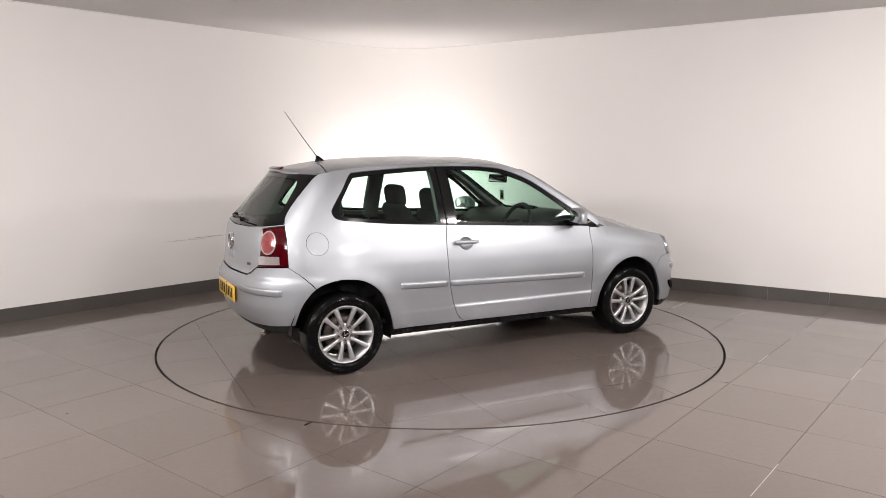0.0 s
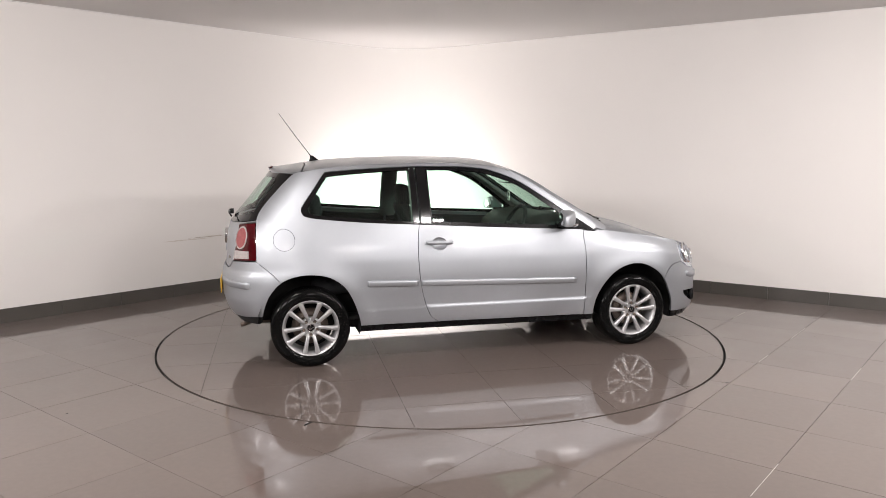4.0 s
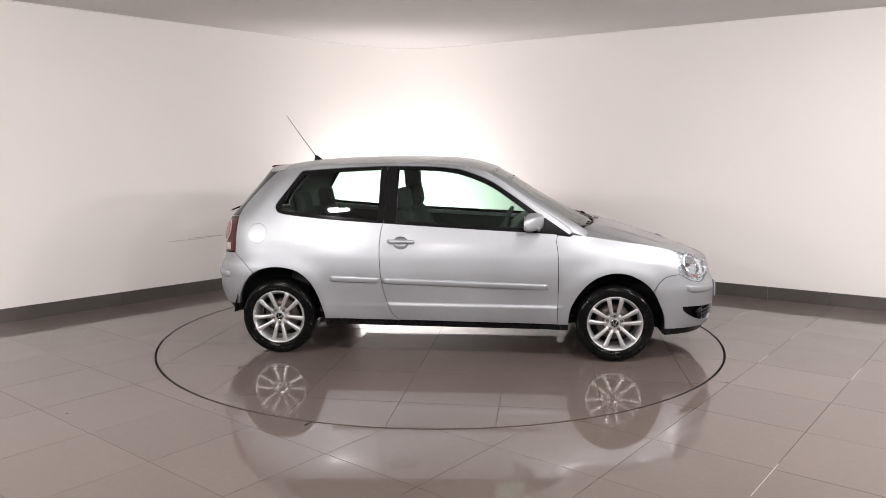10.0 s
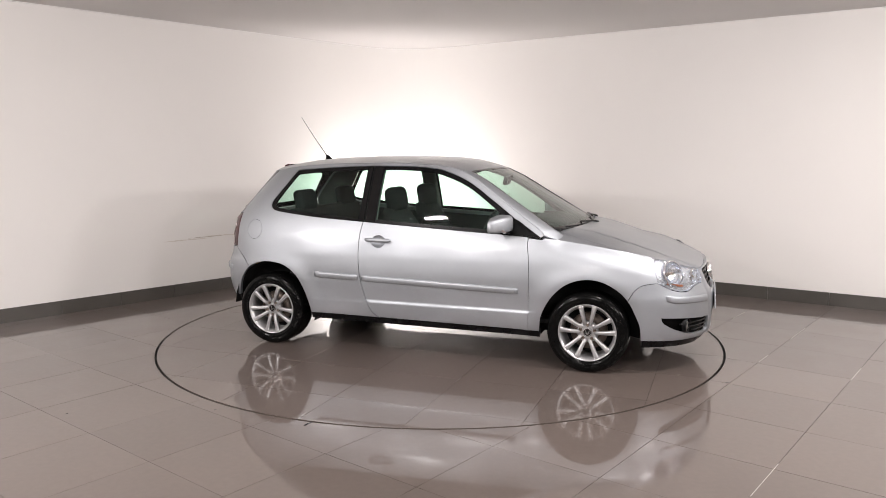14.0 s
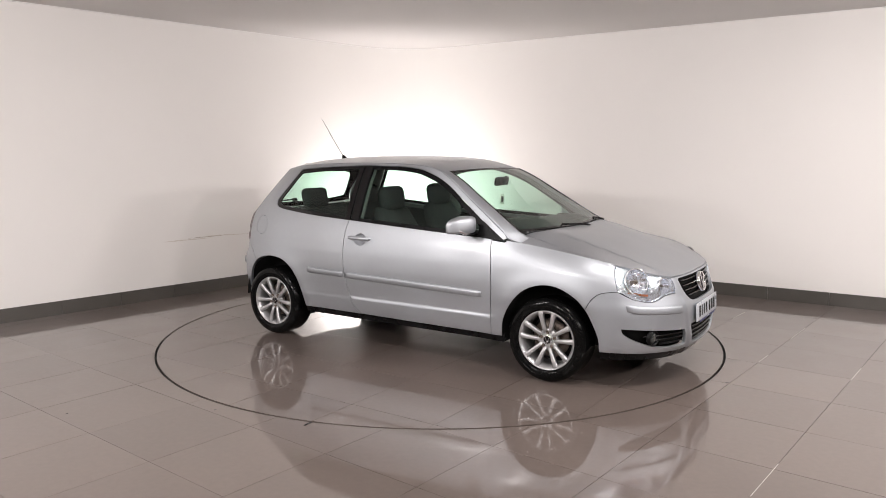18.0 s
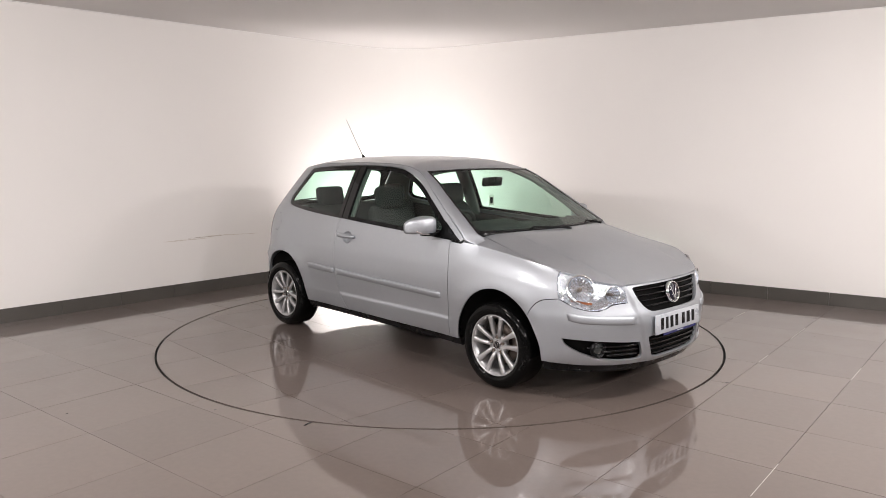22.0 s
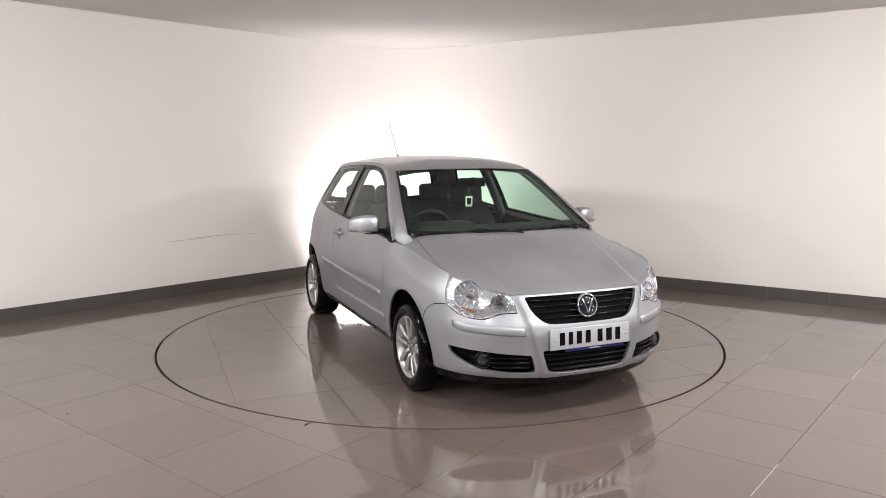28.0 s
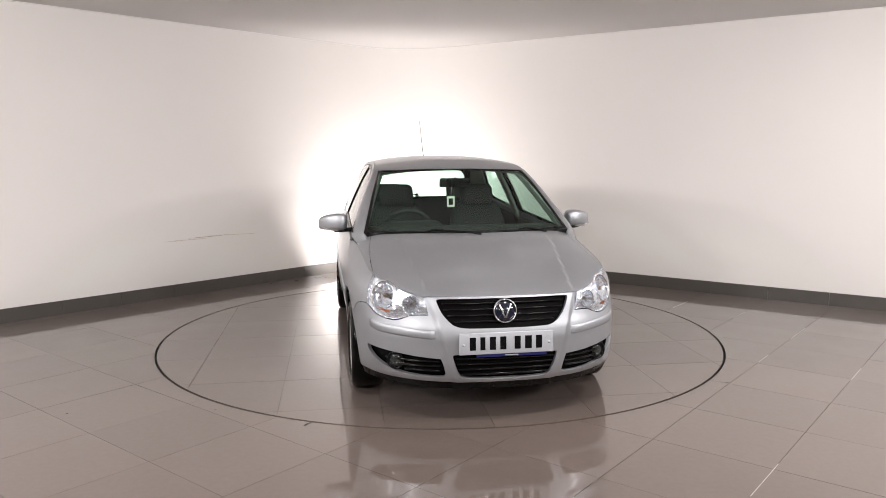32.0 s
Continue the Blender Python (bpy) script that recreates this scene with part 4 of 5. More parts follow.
up_run = [bonnet_surf(x, y) - np.array([0, 0, 0.004]) for x, y in ((3.153, -0.448), (3.135, -0.475), (3.10, -0.52), (3.07, -0.56), (3.02, -0.603), (2.98, -0.635), (2.94, -0.665), (2.90, -0.697))]
up_run.append(body(*on_side((2.887, 0.793))[0]))
low_run = [body(*p) for p in on_front((0.428, 0.604), (0.47, 0.603), (0.52, 0.598), (0.56, 0.579), (0.60, 0.566), (0.65, 0.569), (0.70, 0.586)) + on_side((2.945, 0.62), (2.916, 0.633))]
LAMP_UP, LAMP_LOW = even(up_run), even(low_run)
LAMP_SIDE = even([body(*p) for p in on_side(*LAMP_OUT[::-1])])
LT, LW = 0.42, 0.16


def lamp_surf(t, w):
    t, w = np.asarray(t, float) / LT, np.asarray(w, float) / LW
    k = np.linspace(0, 1, 40)
    u = np.stack([np.interp(t, k, LAMP_UP[:, i]) for i in range(3)], -1)
    l = np.stack([np.interp(t, k, LAMP_LOW[:, i]) for i in range(3)], -1)
    b = 0.075 * np.clip(w * (1 - w), 0, 1) * np.clip(0.6 + 1.2 * t * (1 - t) * 2, 0, 2)
    turn = t * 1.0
    n = np.stack([np.cos(turn), -np.sin(turn), 0.25 + 0 * t], -1)
    P = u + (l - u) * w[..., None] + n * b[..., None]
    edge = np.stack([np.interp(w, k, LAMP_SIDE[:, i] - (LAMP_UP[-1, i] + (LAMP_LOW[-1, i] - LAMP_UP[-1, i]) * k)) for i in range(3)], -1)
    return P + (edge - n * (b * 0.999)[..., None] * 1.0) * (np.clip(t, 0, 1) ** 4)[..., None]


def lamp_at(y, z):
    """The sheet's own place of the point nearest to this height and width."""
    g, h = np.meshgrid(np.linspace(0.02, LT - 0.02, 60), np.linspace(0.01, LW - 0.01, 40))
    P = lamp_surf(g.ravel(), h.ravel())
    i = int(np.argmin((P[:, 1] + y) ** 2 + (P[:, 2] - z) ** 2))
    return float(g.ravel()[i]), float(h.ravel()[i])


def facets(b):
    for f in b.faces:
        f.smooth = False
    return b


hl = [(t, 0.0) for t in np.linspace(0, LT, 20)] + [(LT, w) for w in np.linspace(0.02, LW, 8)] + [(t, LW) for t in np.linspace(LT - 0.02, 0, 20)] + [(0.0, w) for w in np.linspace(LW - 0.02, 0.02, 6)]
for flip in (1, -1):
    def face(t, w, flip=flip):
        P = lamp_surf(t, w)
        P[..., 1] *= flip
        return P

    bowls = [(lamp_at(0.660, 0.693), 0.080), (lamp_at(0.520, 0.660), 0.049)]
    fwd = (1, -0.4 * flip, 0.1)
    holes = []
    for (t0, w0), r in bowls:
        c = lamp_surf(t0, w0)
        et = np.linalg.norm(lamp_surf(t0 + 0.01, w0) - lamp_surf(t0 - 0.01, w0)) / 0.02
        ew = np.linalg.norm(lamp_surf(t0, w0 + 0.01) - lamp_surf(t0, w0 - 0.01)) / 0.02
        holes.append([(t0 + r / et * math.cos(a), min(LW - 0.008, max(0.008, w0 + r / ew * math.sin(a)))) for a in (2 * math.pi * k / 36 for k in range(36))])
    housing = skin("headlamp", hl, face, LAMP_SHELL, car, holes=holes, off=-0.011, flange=-0.0095, step=0.02, gap=0.0005, out=fwd, label="clear headlamp with two round reflectors")[0]
    skin("lens", hl, face, LENS, housing, off=-0.001, flange=0, gap=0.002, step=0.03, out=fwd, label="clear plastic lens")
    for (t0, w0), r in bowls:
        p = Vector(face(t0, w0))
        a1 = Vector(face(t0 + 0.01, w0)) - Vector(face(t0 - 0.01, w0))
        a2 = Vector(face(t0, w0 + 0.01)) - Vector(face(t0, w0 - 0.01))
        nrm = a1.cross(a2).normalized()
        nrm = nrm if nrm.x > 0 else -nrm
        q = p - nrm * 0.014
        aim = (nrm + Vector((0.25, 0, -0.1))).normalized()
        m = look(q, q - aim) @ pose(0, 0, 0, 90, 0, 0)
        part("reflector", facets(lathe([(0.004, -0.06), (r * 0.35, -0.055), (r * 0.62, -0.042), (r * 0.85, -0.02), (r * 0.97, 0.0), (r * 1.0, 0.006), (r * 1.05, 0.004), (r * 1.06, -0.01)], m, 18)), REFLECTOR, housing, "round chrome reflector bowl")
        part("bulb_cap", lathe([(0.0, 0.0), (r * 0.12, -0.002), (r * 0.17, -0.01), (r * 0.17, -0.055)], m, 20), STEEL, housing)
        part("reflector_ring", lathe([(r * 0.95, 0.001), (r * 1.0, 0.006), (r * 1.06, 0.006), (r * 1.10, 0.001), (r * 1.09, -0.008)], m, 40), CHROME, housing, "chrome ring round the reflector")
    amb = [lamp_at(y, z) for y, z in ((0.715, 0.626), (0.69, 0.611), (0.635, 0.602), (0.635, 0.613), (0.69, 0.626))]
    skin("indicator", amb, face, AMBER, housing, off=-0.006, flange=0.004, gap=0.0, step=0.02, out=fwd, label="amber indicator bulb")

# badges and plates
em = pose(3.232, 0, 0.622, 0, -12, 0) @ pose(0, 0, 0, 0, 0, -90)
badge = part("nose_badge", lathe([(0.0, 0.012), (0.058, 0.010), (0.062, 0.0), (0.062, -0.02)], em, 40), BLUE_ENAMEL, car, "round dark blue badge in a chrome ring")
part("badge_ring", lathe([(0.058, 0.004), (0.060, 0.014), (0.064, 0.016), (0.068, 0.011), (0.069, -0.01)], em, 40), CHROME, badge)
for sx in (-1, 1):
    part("badge_bar", box(0.010, 0.008, 0.085, em @ pose(sx * 0.018, 0.013, 0.0, 0, sx * 22, 0), 0.002), CHROME, badge)
front_plate = part("number_plate", box(0.008, 0.535, 0.120, pose(3.279, 0, 0.452, 0, -3, 0), 0.003), WHITE_PLATE, car, "white front number plate with black bars")
x = -0.215
for w in (0.046, 0.04, 0.046, 0.046, 0.0, 0.046, 0.05, 0.046):
    if w:
        part("plate_bar", box(0.0016, w - 0.012, 0.072, pose(3.2836, x + w / 2, 0.453, 0, -3, 0)), BLACK_TRIM, front_plate)
    x += w + (0.0135 if w else 0.022)
part("dealer_strip", box(0.003, 0.40, 0.016, pose(3.280, 0.03, 0.384, 0, -3, 0)), BLUE_STRIP, front_plate, "blue strip under the plate")
part("dealer_bar", box(0.001, 0.075, 0.006, pose(3.2824, 0.03, 0.384, 0, -3, 0)), WHITE_PLATE, front_plate)
for sx in (-1, 1):
    part("plate_screw", lathe([(0.0, 0.003), (0.007, 0.002), (0.008, -0.002)], pose(3.2832, 0.243 * sx, 0.448, 0, 0, -90), 14), WHITE_PLATE, front_plate)
rear_plate = part("rear_plate", box(0.008, 0.52, 0.111, pose(-0.615, 0, 0.513), 0.003), YELLOW_PLATE, car, "yellow rear number plate with black bars")
x = -0.21
for w in (0.046, 0.04, 0.046, 0.046, 0.0, 0.046, 0.05, 0.046):
    if w:
        part("plate_bar", box(0.0016, w - 0.012, 0.072, pose(-0.6196, x + w / 2, 0.513)), BLACK_TRIM, rear_plate)
    x += w + (0.0135 if w else 0.022)
rm = pose(-0.569, 0, 0.862, 0, 3, 0) @ pose(0, 0, 0, 0, 0, 90)
rbadge = part("tail_badge", lathe([(0.0, 0.012), (0.05, 0.010), (0.054, -0.01)], rm, 32), BLUE_ENAMEL, car, "round chrome-ringed tail badge")
part("badge_ring", lathe([(0.05, 0.004), (0.053, 0.015), (0.06, 0.012), (0.061, -0.01)], rm, 32), CHROME, rbadge)
pz = body(*on_rear((0.40, 0.745))[0])
part("model_badge", box(0.004, 0.045, 0.018, Matrix.Translation(pz) @ pose(-0.002, 0, 0, 0, 0, 16)), STEEL, tailgate, "small grey badge bars")
part("tailgate_handle", box(0.014, 0.15, 0.05, pose(-0.57, 0, 0.775), 0.006), SILVER, tailgate, "silver tailgate grip")

# aerial, wipers
ab = loft([[(0.105 + a * w + dx, b * w * 0.42, z) for a, b in ((-1, 0), (-0.7, -0.8), (0.2, -1), (1.2, -0.5), (1.5, 0), (1.2, 0.5), (0.2, 1), (-0.7, 0.8))] for z, w, dx in ((1.418, 0.034, 0), (1.432, 0.030, -0.002), (1.45, 0.018, -0.008), (1.468, 0.009, -0.018))])
aerial = part("aerial", ab, BLACK_TRIM, car, "black roof aerial with a thin raked rod")
part("aerial_rod", tube([(0.088, 0, 1.462), (-0.03, 0, 1.62), (-0.15, 0, 1.79)], 0.0032, 8, r2=0.0018), BLACK_TRIM, aerial)
cowl_secs = []
for y in np.linspace(-0.70, 0.70, 17):
    xb = 2.345 - 0.135 * (abs(y) / 0.7) ** 2.2
    zb = float(bonnet_surf(xb, y)[2]) - 0.018
    w0 = screen_surf(0.0, y / 0.712 * 0.6)
    cowl_secs.append([(xb + 0.03, y, zb - 0.01), (xb, y, zb), (w0[0] + 0.01, y, w0[2] + 0.004), (w0[0] - 0.02, y, w0[2] + 0.006), (w0[0] - 0.02, y, w0[2] - 0.04), (xb + 0.02, y, zb - 0.05)])
part("scuttle", loft(cowl_secs), BLACK_TRIM, car, "black plastic scuttle under the windscreen")


def screen_point(u, y, lift):
    v = y / float(np.interp(u, np.linspace(0, 1, len(WS_EDGE)), WS_EDGE[:, 1])) * 0.6
    p = Vector(screen_surf(u, v))
    return p + Vector((0.5, 0, 0.86)) * lift


for y0, y1, u0, u1, ya in ((0.62, 0.02, 0.035, 0.015, 0.52), (-0.05, -0.58, 0.015, 0.012, 0.05)):
    blade = [screen_point(u0 + (u1 - u0) * t, y0 + (y1 - y0) * t, 0.012) for t in np.linspace(0, 1, 9)]
    wp = part("windscreen_wiper", tube(blade, 0.006, 6), BLACK_TRIM, car, "black windscreen wiper")
    hub = screen_point(0.0, ya, 0.012) + Vector((0.04, 0, -0.005))
    part("wiper_arm", tube([hub, hub + Vector((-0.02, -0.05, 0.012)), screen_point(0.05, (y0 + y1) / 2 + 0.06, 0.018), (blade[4] + Vector((0, 0, 0.004)))], 0.009, 6, r2=0.006), BLACK_TRIM, wp)
rw = part("rear_wiper", tube([Vector((-0.544, 0.02, 1.05)), Vector((-0.543, -0.10, 1.045)), Vector((-0.520, -0.33, 1.035))], 0.008, 8, r2=0.006), BLACK_TRIM, car, "black rear wiper")
part("wiper_pivot", lathe([(0.0, 0.016), (0.016, 0.013), (0.02, 0.0), (0.02, -0.02)], pose(-0.532, 0.02, 1.045, 0, 0, 90), 20), BLACK_TRIM, rw)

# ---------------------------------------------------------------- car: underneath and wheels
ub = bmesh.new()
box(1.72, 1.30, 0.07, pose(1.235, 0, 0.232), 0.01, bm=ub)
box(0.40, 1.0, 0.05, pose(-0.18, 0, 0.31), 0.02, bm=ub)
box(0.55, 1.0, 0.08, pose(2.75, 0, 0.26), 0.02, bm=ub)
box(0.7, 1.02, 0.1, pose(2.46, 0, 0.3), 0.02, bm=ub)
box(0.7, 1.02, 0.1, pose(0.0, 0, 0.36), 0.02, bm=ub)
part("floorpan", ub, DARK, car, "black underbody")
eb = tube([(1.6, -0.05, 0.19), (0.9, -0.08, 0.185), (0.3, -0.2, 0.2), (-0.1, -0.35, 0.2)], 0.024, 10)
box(0.36, 0.22, 0.10, pose(-0.26, -0.3, 0.285), 0.04, bm=eb)
bits = random.Random(7)
for k in range(9):
    box(bits.uniform(0.08, 0.24), bits.uniform(0.06, 0.3), bits.uniform(0.03, 0.06), pose(0.5 + 0.17 * k + bits.uniform(-0.04, 0.04), bits.uniform(-0.5, 0.5), 0.182 + bits.uniform(-0.01, 0.015), 0, 0, bits.uniform(-12, 12)), 0.012, bm=eb)
part("exhaust", eb, STEEL, car, "dull steel exhaust pipe and silencer")
part("tailpipe", tube([(-0.40, -0.40, 0.265), (-0.45, -0.42, 0.25), (-0.48, -0.42, 0.243)], 0.018, 12), STEEL, car)
ax = tube([(0.0, -0.62, 0.26), (0.08, -0.4, 0.24), (0.08, 0.4, 0.24), (0.0, 0.62, 0.26)], 0.03, 8)
part("rear_axle_beam", ax, DARK, car)
for wx, wz in WHEELS:
    for flip in (1, -1):
        arch = []
        for k in range(17):
            lo_a, hi_a = (-0.27, math.pi) if wx < 1 else (-0.28, math.pi + 0.25)
            a = lo_a + (hi_a - lo_a) * (k / 16)
            arch.append([(wx + 0.362 * math.cos(a), -y * flip, wz + 0.015 + 0.362 * math.sin(a)) for y in (0.755, 0.66, 0.52)] + [(wx + 0.05 * math.cos(a), -0.515 * flip, wz + 0.1 * math.sin(a))])
        part("arch_liner", loft(arch, closed=False), DARK, car, "black wheel arch liner")


def make_wheel():
    """A wheel at the origin whose face looks to -y."""
    R, r = 0.277, 0.196
    barrel = lathe([(0.181, 0.16), (0.176, 0.10), (0.170, 0.06), (0.172, -0.015), (0.182, -0.032), (0.1905, -0.043), (0.1965, -0.046), (0.199, -0.040), (0.197, -0.034), (0.196, 0.16)], n=64)
    wheel = part("wheel", barrel, ALLOY, car, "ten-spoke silver alloy wheel with a black tyre")
    tyre = lathe([(0.190, 0.13), (0.205, 0.142), (0.235, 0.152), (0.262, 0.145), (0.2745, 0.128), (0.277, 0.10), (0.2772, 0.05), (0.277, -0.005), (0.2745, -0.030), (0.266, -0.044), (0.247, -0.054),
                  (0.228, -0.056), (0.212, -0.053), (0.202, -0.046), (0.196, -0.038)], n=96)
    part("tyre", tyre, RUBBER, wheel, "black rubber tyre")
    for k in range(10):
        a = radians(72 * (k // 2) + (14.6 if k % 2 else -14.6) + 90)
        b = radians(72 * (k // 2) + (20.0 if k % 2 else -20.0) + 90)
        p0, p1 = Vector((0.050 * math.cos(b), 0, 0.050 * math.sin(b))), Vector((0.186 * math.cos(a), 0, 0.186 * math.sin(a)))
        d = (p1 - p0).normalized()
        n = Vector((-d.z, 0, d.x))
        secs = []
        for t, w, y, dp in ((0.0, 0.026, -0.020, 0.03), (0.2, 0.025, -0.030, 0.035), (0.5, 0.028, -0.036, 0.035), (0.8, 0.033, -0.038, 0.033), (0.93, 0.038, -0.039, 0.03), (1.045, 0.046, -0.040, 0.02)):
            c = p0 + (p1 - p0) * t
            secs.append([c + n * w * u + Vector((0, y + v, 0)) for u, v in ((-0.5, 0.006), (-0.36, 0.0), (0.36, 0.0), (0.5, 0.006), (0.40, dp), (-0.40, dp))])
        part("spoke", loft(secs), ALLOY, wheel)
    part("hub_face", lathe([(0.0, -0.012), (0.034, -0.012), (0.066, -0.014), (0.072, -0.008), (0.074, 0.02), (0.0, 0.02)], n=40), ALLOY, wheel)
    part("hub_cap", lathe([(0.0, -0.024), (0.022, -0.023), (0.028, -0.020), (0.031, -0.010)], n=32), BLACK_GLOSS, wheel, "round dark hub cap")
    for sx in (-1, 1):
        part("hub_bar", box(0.005, 0.003, 0.034, pose(sx * 0.008, -0.0245, 0, 0, sx * 22, 0), 0.001), CHROME, wheel)
    part("hub_ring", lathe([(0.024, -0.0235), (0.027, -0.0255), (0.031, -0.021), (0.032, -0.012)], n=32), CHROME, wheel)
    for k in range(5):
        a = radians(72 * k + 90)
        part("wheel_bolt", lathe([(0.0, -0.016), (0.008, -0.018), (0.010, -0.024), (0.0115, -0.018), (0.013, -0.011)], pose(0.051 * math.cos(a), 0, 0.051 * math.sin(a)), 12), STEEL, wheel)
    part("brake_disc", lathe([(0.05, 0.05), (0.06, 0.045), (0.128, 0.045), (0.128, 0.062), (0.05, 0.062)], n=40), STEEL, wheel, "worn brake disc")
    part("wheel_back", lathe([(0.0, 0.11), (0.165, 0.105), (0.17, 0.12), (0.0, 0.125)], n=32), DARK, wheel)
    return wheel


WFACE = 0.772
wheel0 = make_wheel()
wheel0.matrix_basis = pose(0, -WFACE, 0.277, 0, 36, 0)
for (wx, wz), side, tilt in ((WHEELS[1], 1, 0), (WHEELS[0], -1, 30), (WHEELS[1], -1, 50)):
    w = copy_thing(wheel0, pose(wx, -WFACE * side, wz, 0, tilt, 0 if side == 1 else 180))
    w.parent = car

# ---------------------------------------------------------------- car: cabin
def cushion(w, d, h, m, round_=0.035):
    return box(w, d, h, m, round_, 4)


for flip in (1, -1):
    col = []
    for z in np.linspace(0.92, 1.37, 10):
        p = body(*on_side((0.86, z))[0])
        col.append([(0.86 + dx, (p[1] + 0.045 + dy) * flip, z) for dx, dy in ((-0.12, 0), (0.02, 0), (0.01, 0.025), (-0.11, 0.025))])
    part("pillar_lining", loft(col), TRIM_GREY, car, "pale grey inner pillar lining")
part("cabin_floor", box(2.1, 1.3, 0.03, pose(1.2, 0, 0.30), 0.005), DASH, car, "dark cabin carpet")
for y in (-0.345, 0.345):
    seat = part("front_seat", cushion(0.5, 0.48, 0.16, pose(1.22, y, 0.54, 0, -8, 0), 0.06), FABRIC, car, "dark grey cloth front seat")
    bk = loft([[(1.10 - 0.235 * t + a * dd, y + b * ww, 0.56 + 0.50 * t) for a, b in ((-0.5, -0.42), (-0.3, -0.5), (0.25, -0.5), (0.5, -0.4), (0.38, 0), (0.5, 0.4), (0.25, 0.5), (-0.3, 0.5), (-0.5, 0.42), (-0.55, 0))]
               for t, dd, ww in ((-0.05, 0.10, 0.40), (0.05, 0.15, 0.47), (0.35, 0.15, 0.49), (0.7, 0.13, 0.46), (0.92, 0.11, 0.40), (1.0, 0.06, 0.34))])
    part("seat_back", bk, FABRIC, seat)
    part("headrest", cushion(0.11, 0.28, 0.19, pose(0.88, y, 1.128, 0, -10, 0), 0.053), FABRIC, seat)
    part("headrest_post", tube([(0.87, y - 0.06, 1.03), (0.86, y - 0.06, 1.1)], 0.006, 6), STEEL, seat)
bench = part("rear_bench", cushion(0.5, 1.22, 0.16, pose(0.28, 0, 0.55, 0, -8, 0), 0.06), FABRIC, car, "dark grey cloth rear bench")
part("bench_back", cushion(0.13, 1.22, 0.58, pose(0.12, 0, 0.76, 0, -14, 0), 0.05), FABRIC, bench)
for y, w in ((-0.36, 0.27), (0.36, 0.27)):
    part("headrest", cushion(0.09, w, 0.17, pose(0.075, y, 1.105, 0, -12, 0), 0.04), FABRIC, bench)
part("parcel_shelf", box(0.42, 1.1, 0.02, pose(-0.2, 0, 0.985), 0.005), DASH, car, "dark parcel shelf")
dash = []
for y in (-0.69, -0.57, -0.53, -0.36, -0.18, -0.14, 0.0, 0.2, 0.45, 0.69):
    xf = 2.325 - 0.135 * (abs(y) / 0.7) ** 2.2
    hood = 0.035 if -0.55 < y < -0.15 else 0.0
    dash.append([(x, y, z) for x, z in ((xf, 0.94), (2.06, 0.982 + hood), (1.98, 0.982 + hood), (1.80, 0.955 + hood), (1.70, 0.88), (1.68, 0.80), (1.74, 0.60), (2.1, 0.55))])
dashboard = part("dashboard", loft(dash), DASH, car, "dark grey dashboard")
part("centre_console", box(0.5, 0.22, 0.3, pose(1.55, 0, 0.5), 0.03), DASH, dashboard)
wc = Vector((1.645, -0.345, 0.90))
tilt = Matrix.Translation(wc) @ pose(0, 0, 0, 0, 24, 0) @ pose(0, 0, 0, 0, 0, 90)
pts = [tilt @ Vector((0.183 * math.cos(2 * math.pi * k / 48), 0, 0.183 * math.sin(2 * math.pi * k / 48))) for k in range(49)]
steer = part("steering_wheel", tube(pts, 0.016, 10), DASH, car, "dark steering wheel")
part("wheel_hub", box(0.14, 0.05, 0.12, tilt, 0.025, 3), DASH, steer)
for a in (10, 170, 270):
    part("wheel_spoke", tube([tilt @ Vector((0.05 * math.cos(radians(a)), 0, 0.05 * math.sin(radians(a)))), tilt @ Vector((0.18 * math.cos(radians(a)), 0, 0.18 * math.sin(radians(a))))], 0.014, 8), DASH, steer)
part("steering_column", tube([wc, wc + Vector((0.25, 0, -0.1))], 0.04, 10), DASH, steer)
rv = part("rear_view_mirror", box(0.03, 0.235, 0.068, pose(1.69, 0.005, 1.268, 0, 8, 6), 0.012, 3), BLACK_TRIM, car, "black rear-view mirror")
part("mirror_face", box(0.002, 0.215, 0.052, pose(1.6735, 0.0035, 1.268, 0, 8, 6)), CHROME, rv)
part("mirror_stem", tube([(1.70, 0, 1.28), (1.735, 0, 1.30)], 0.012, 8), BLACK_TRIM, rv)
part("toll_tag", lathe([(0.0, 0.002), (0.012, 0.001), (0.013, -0.002)], pose(1.708, -0.085, 1.275, 0, 0, -90), 16), CARD_WHITE, rv)
tag = part("air_freshener", box(0.004, 0.056, 0.078, pose(1.712, -0.028, 1.128), 0.001), CARD_WHITE, None)
tagged(tag, "white air freshener card hanging from the car's mirror", "air freshener")
part("card_panel", box(0.0055, 0.034, 0.048, pose(1.712, -0.028, 1.128)), BLACK_TRIM, tag)
part("card_string", tube([(1.70, -0.02, 1.24), (1.712, -0.028, 1.17)], 0.0012, 5), CARD_WHITE, tag)

# ---------------------------------------------------------------- floor tiles, skirting, turntable
PITCH, JOINT, DEEP = 0.603, 0.0025, 0.009
R_IN, R_OUT = 2.231, 2.249


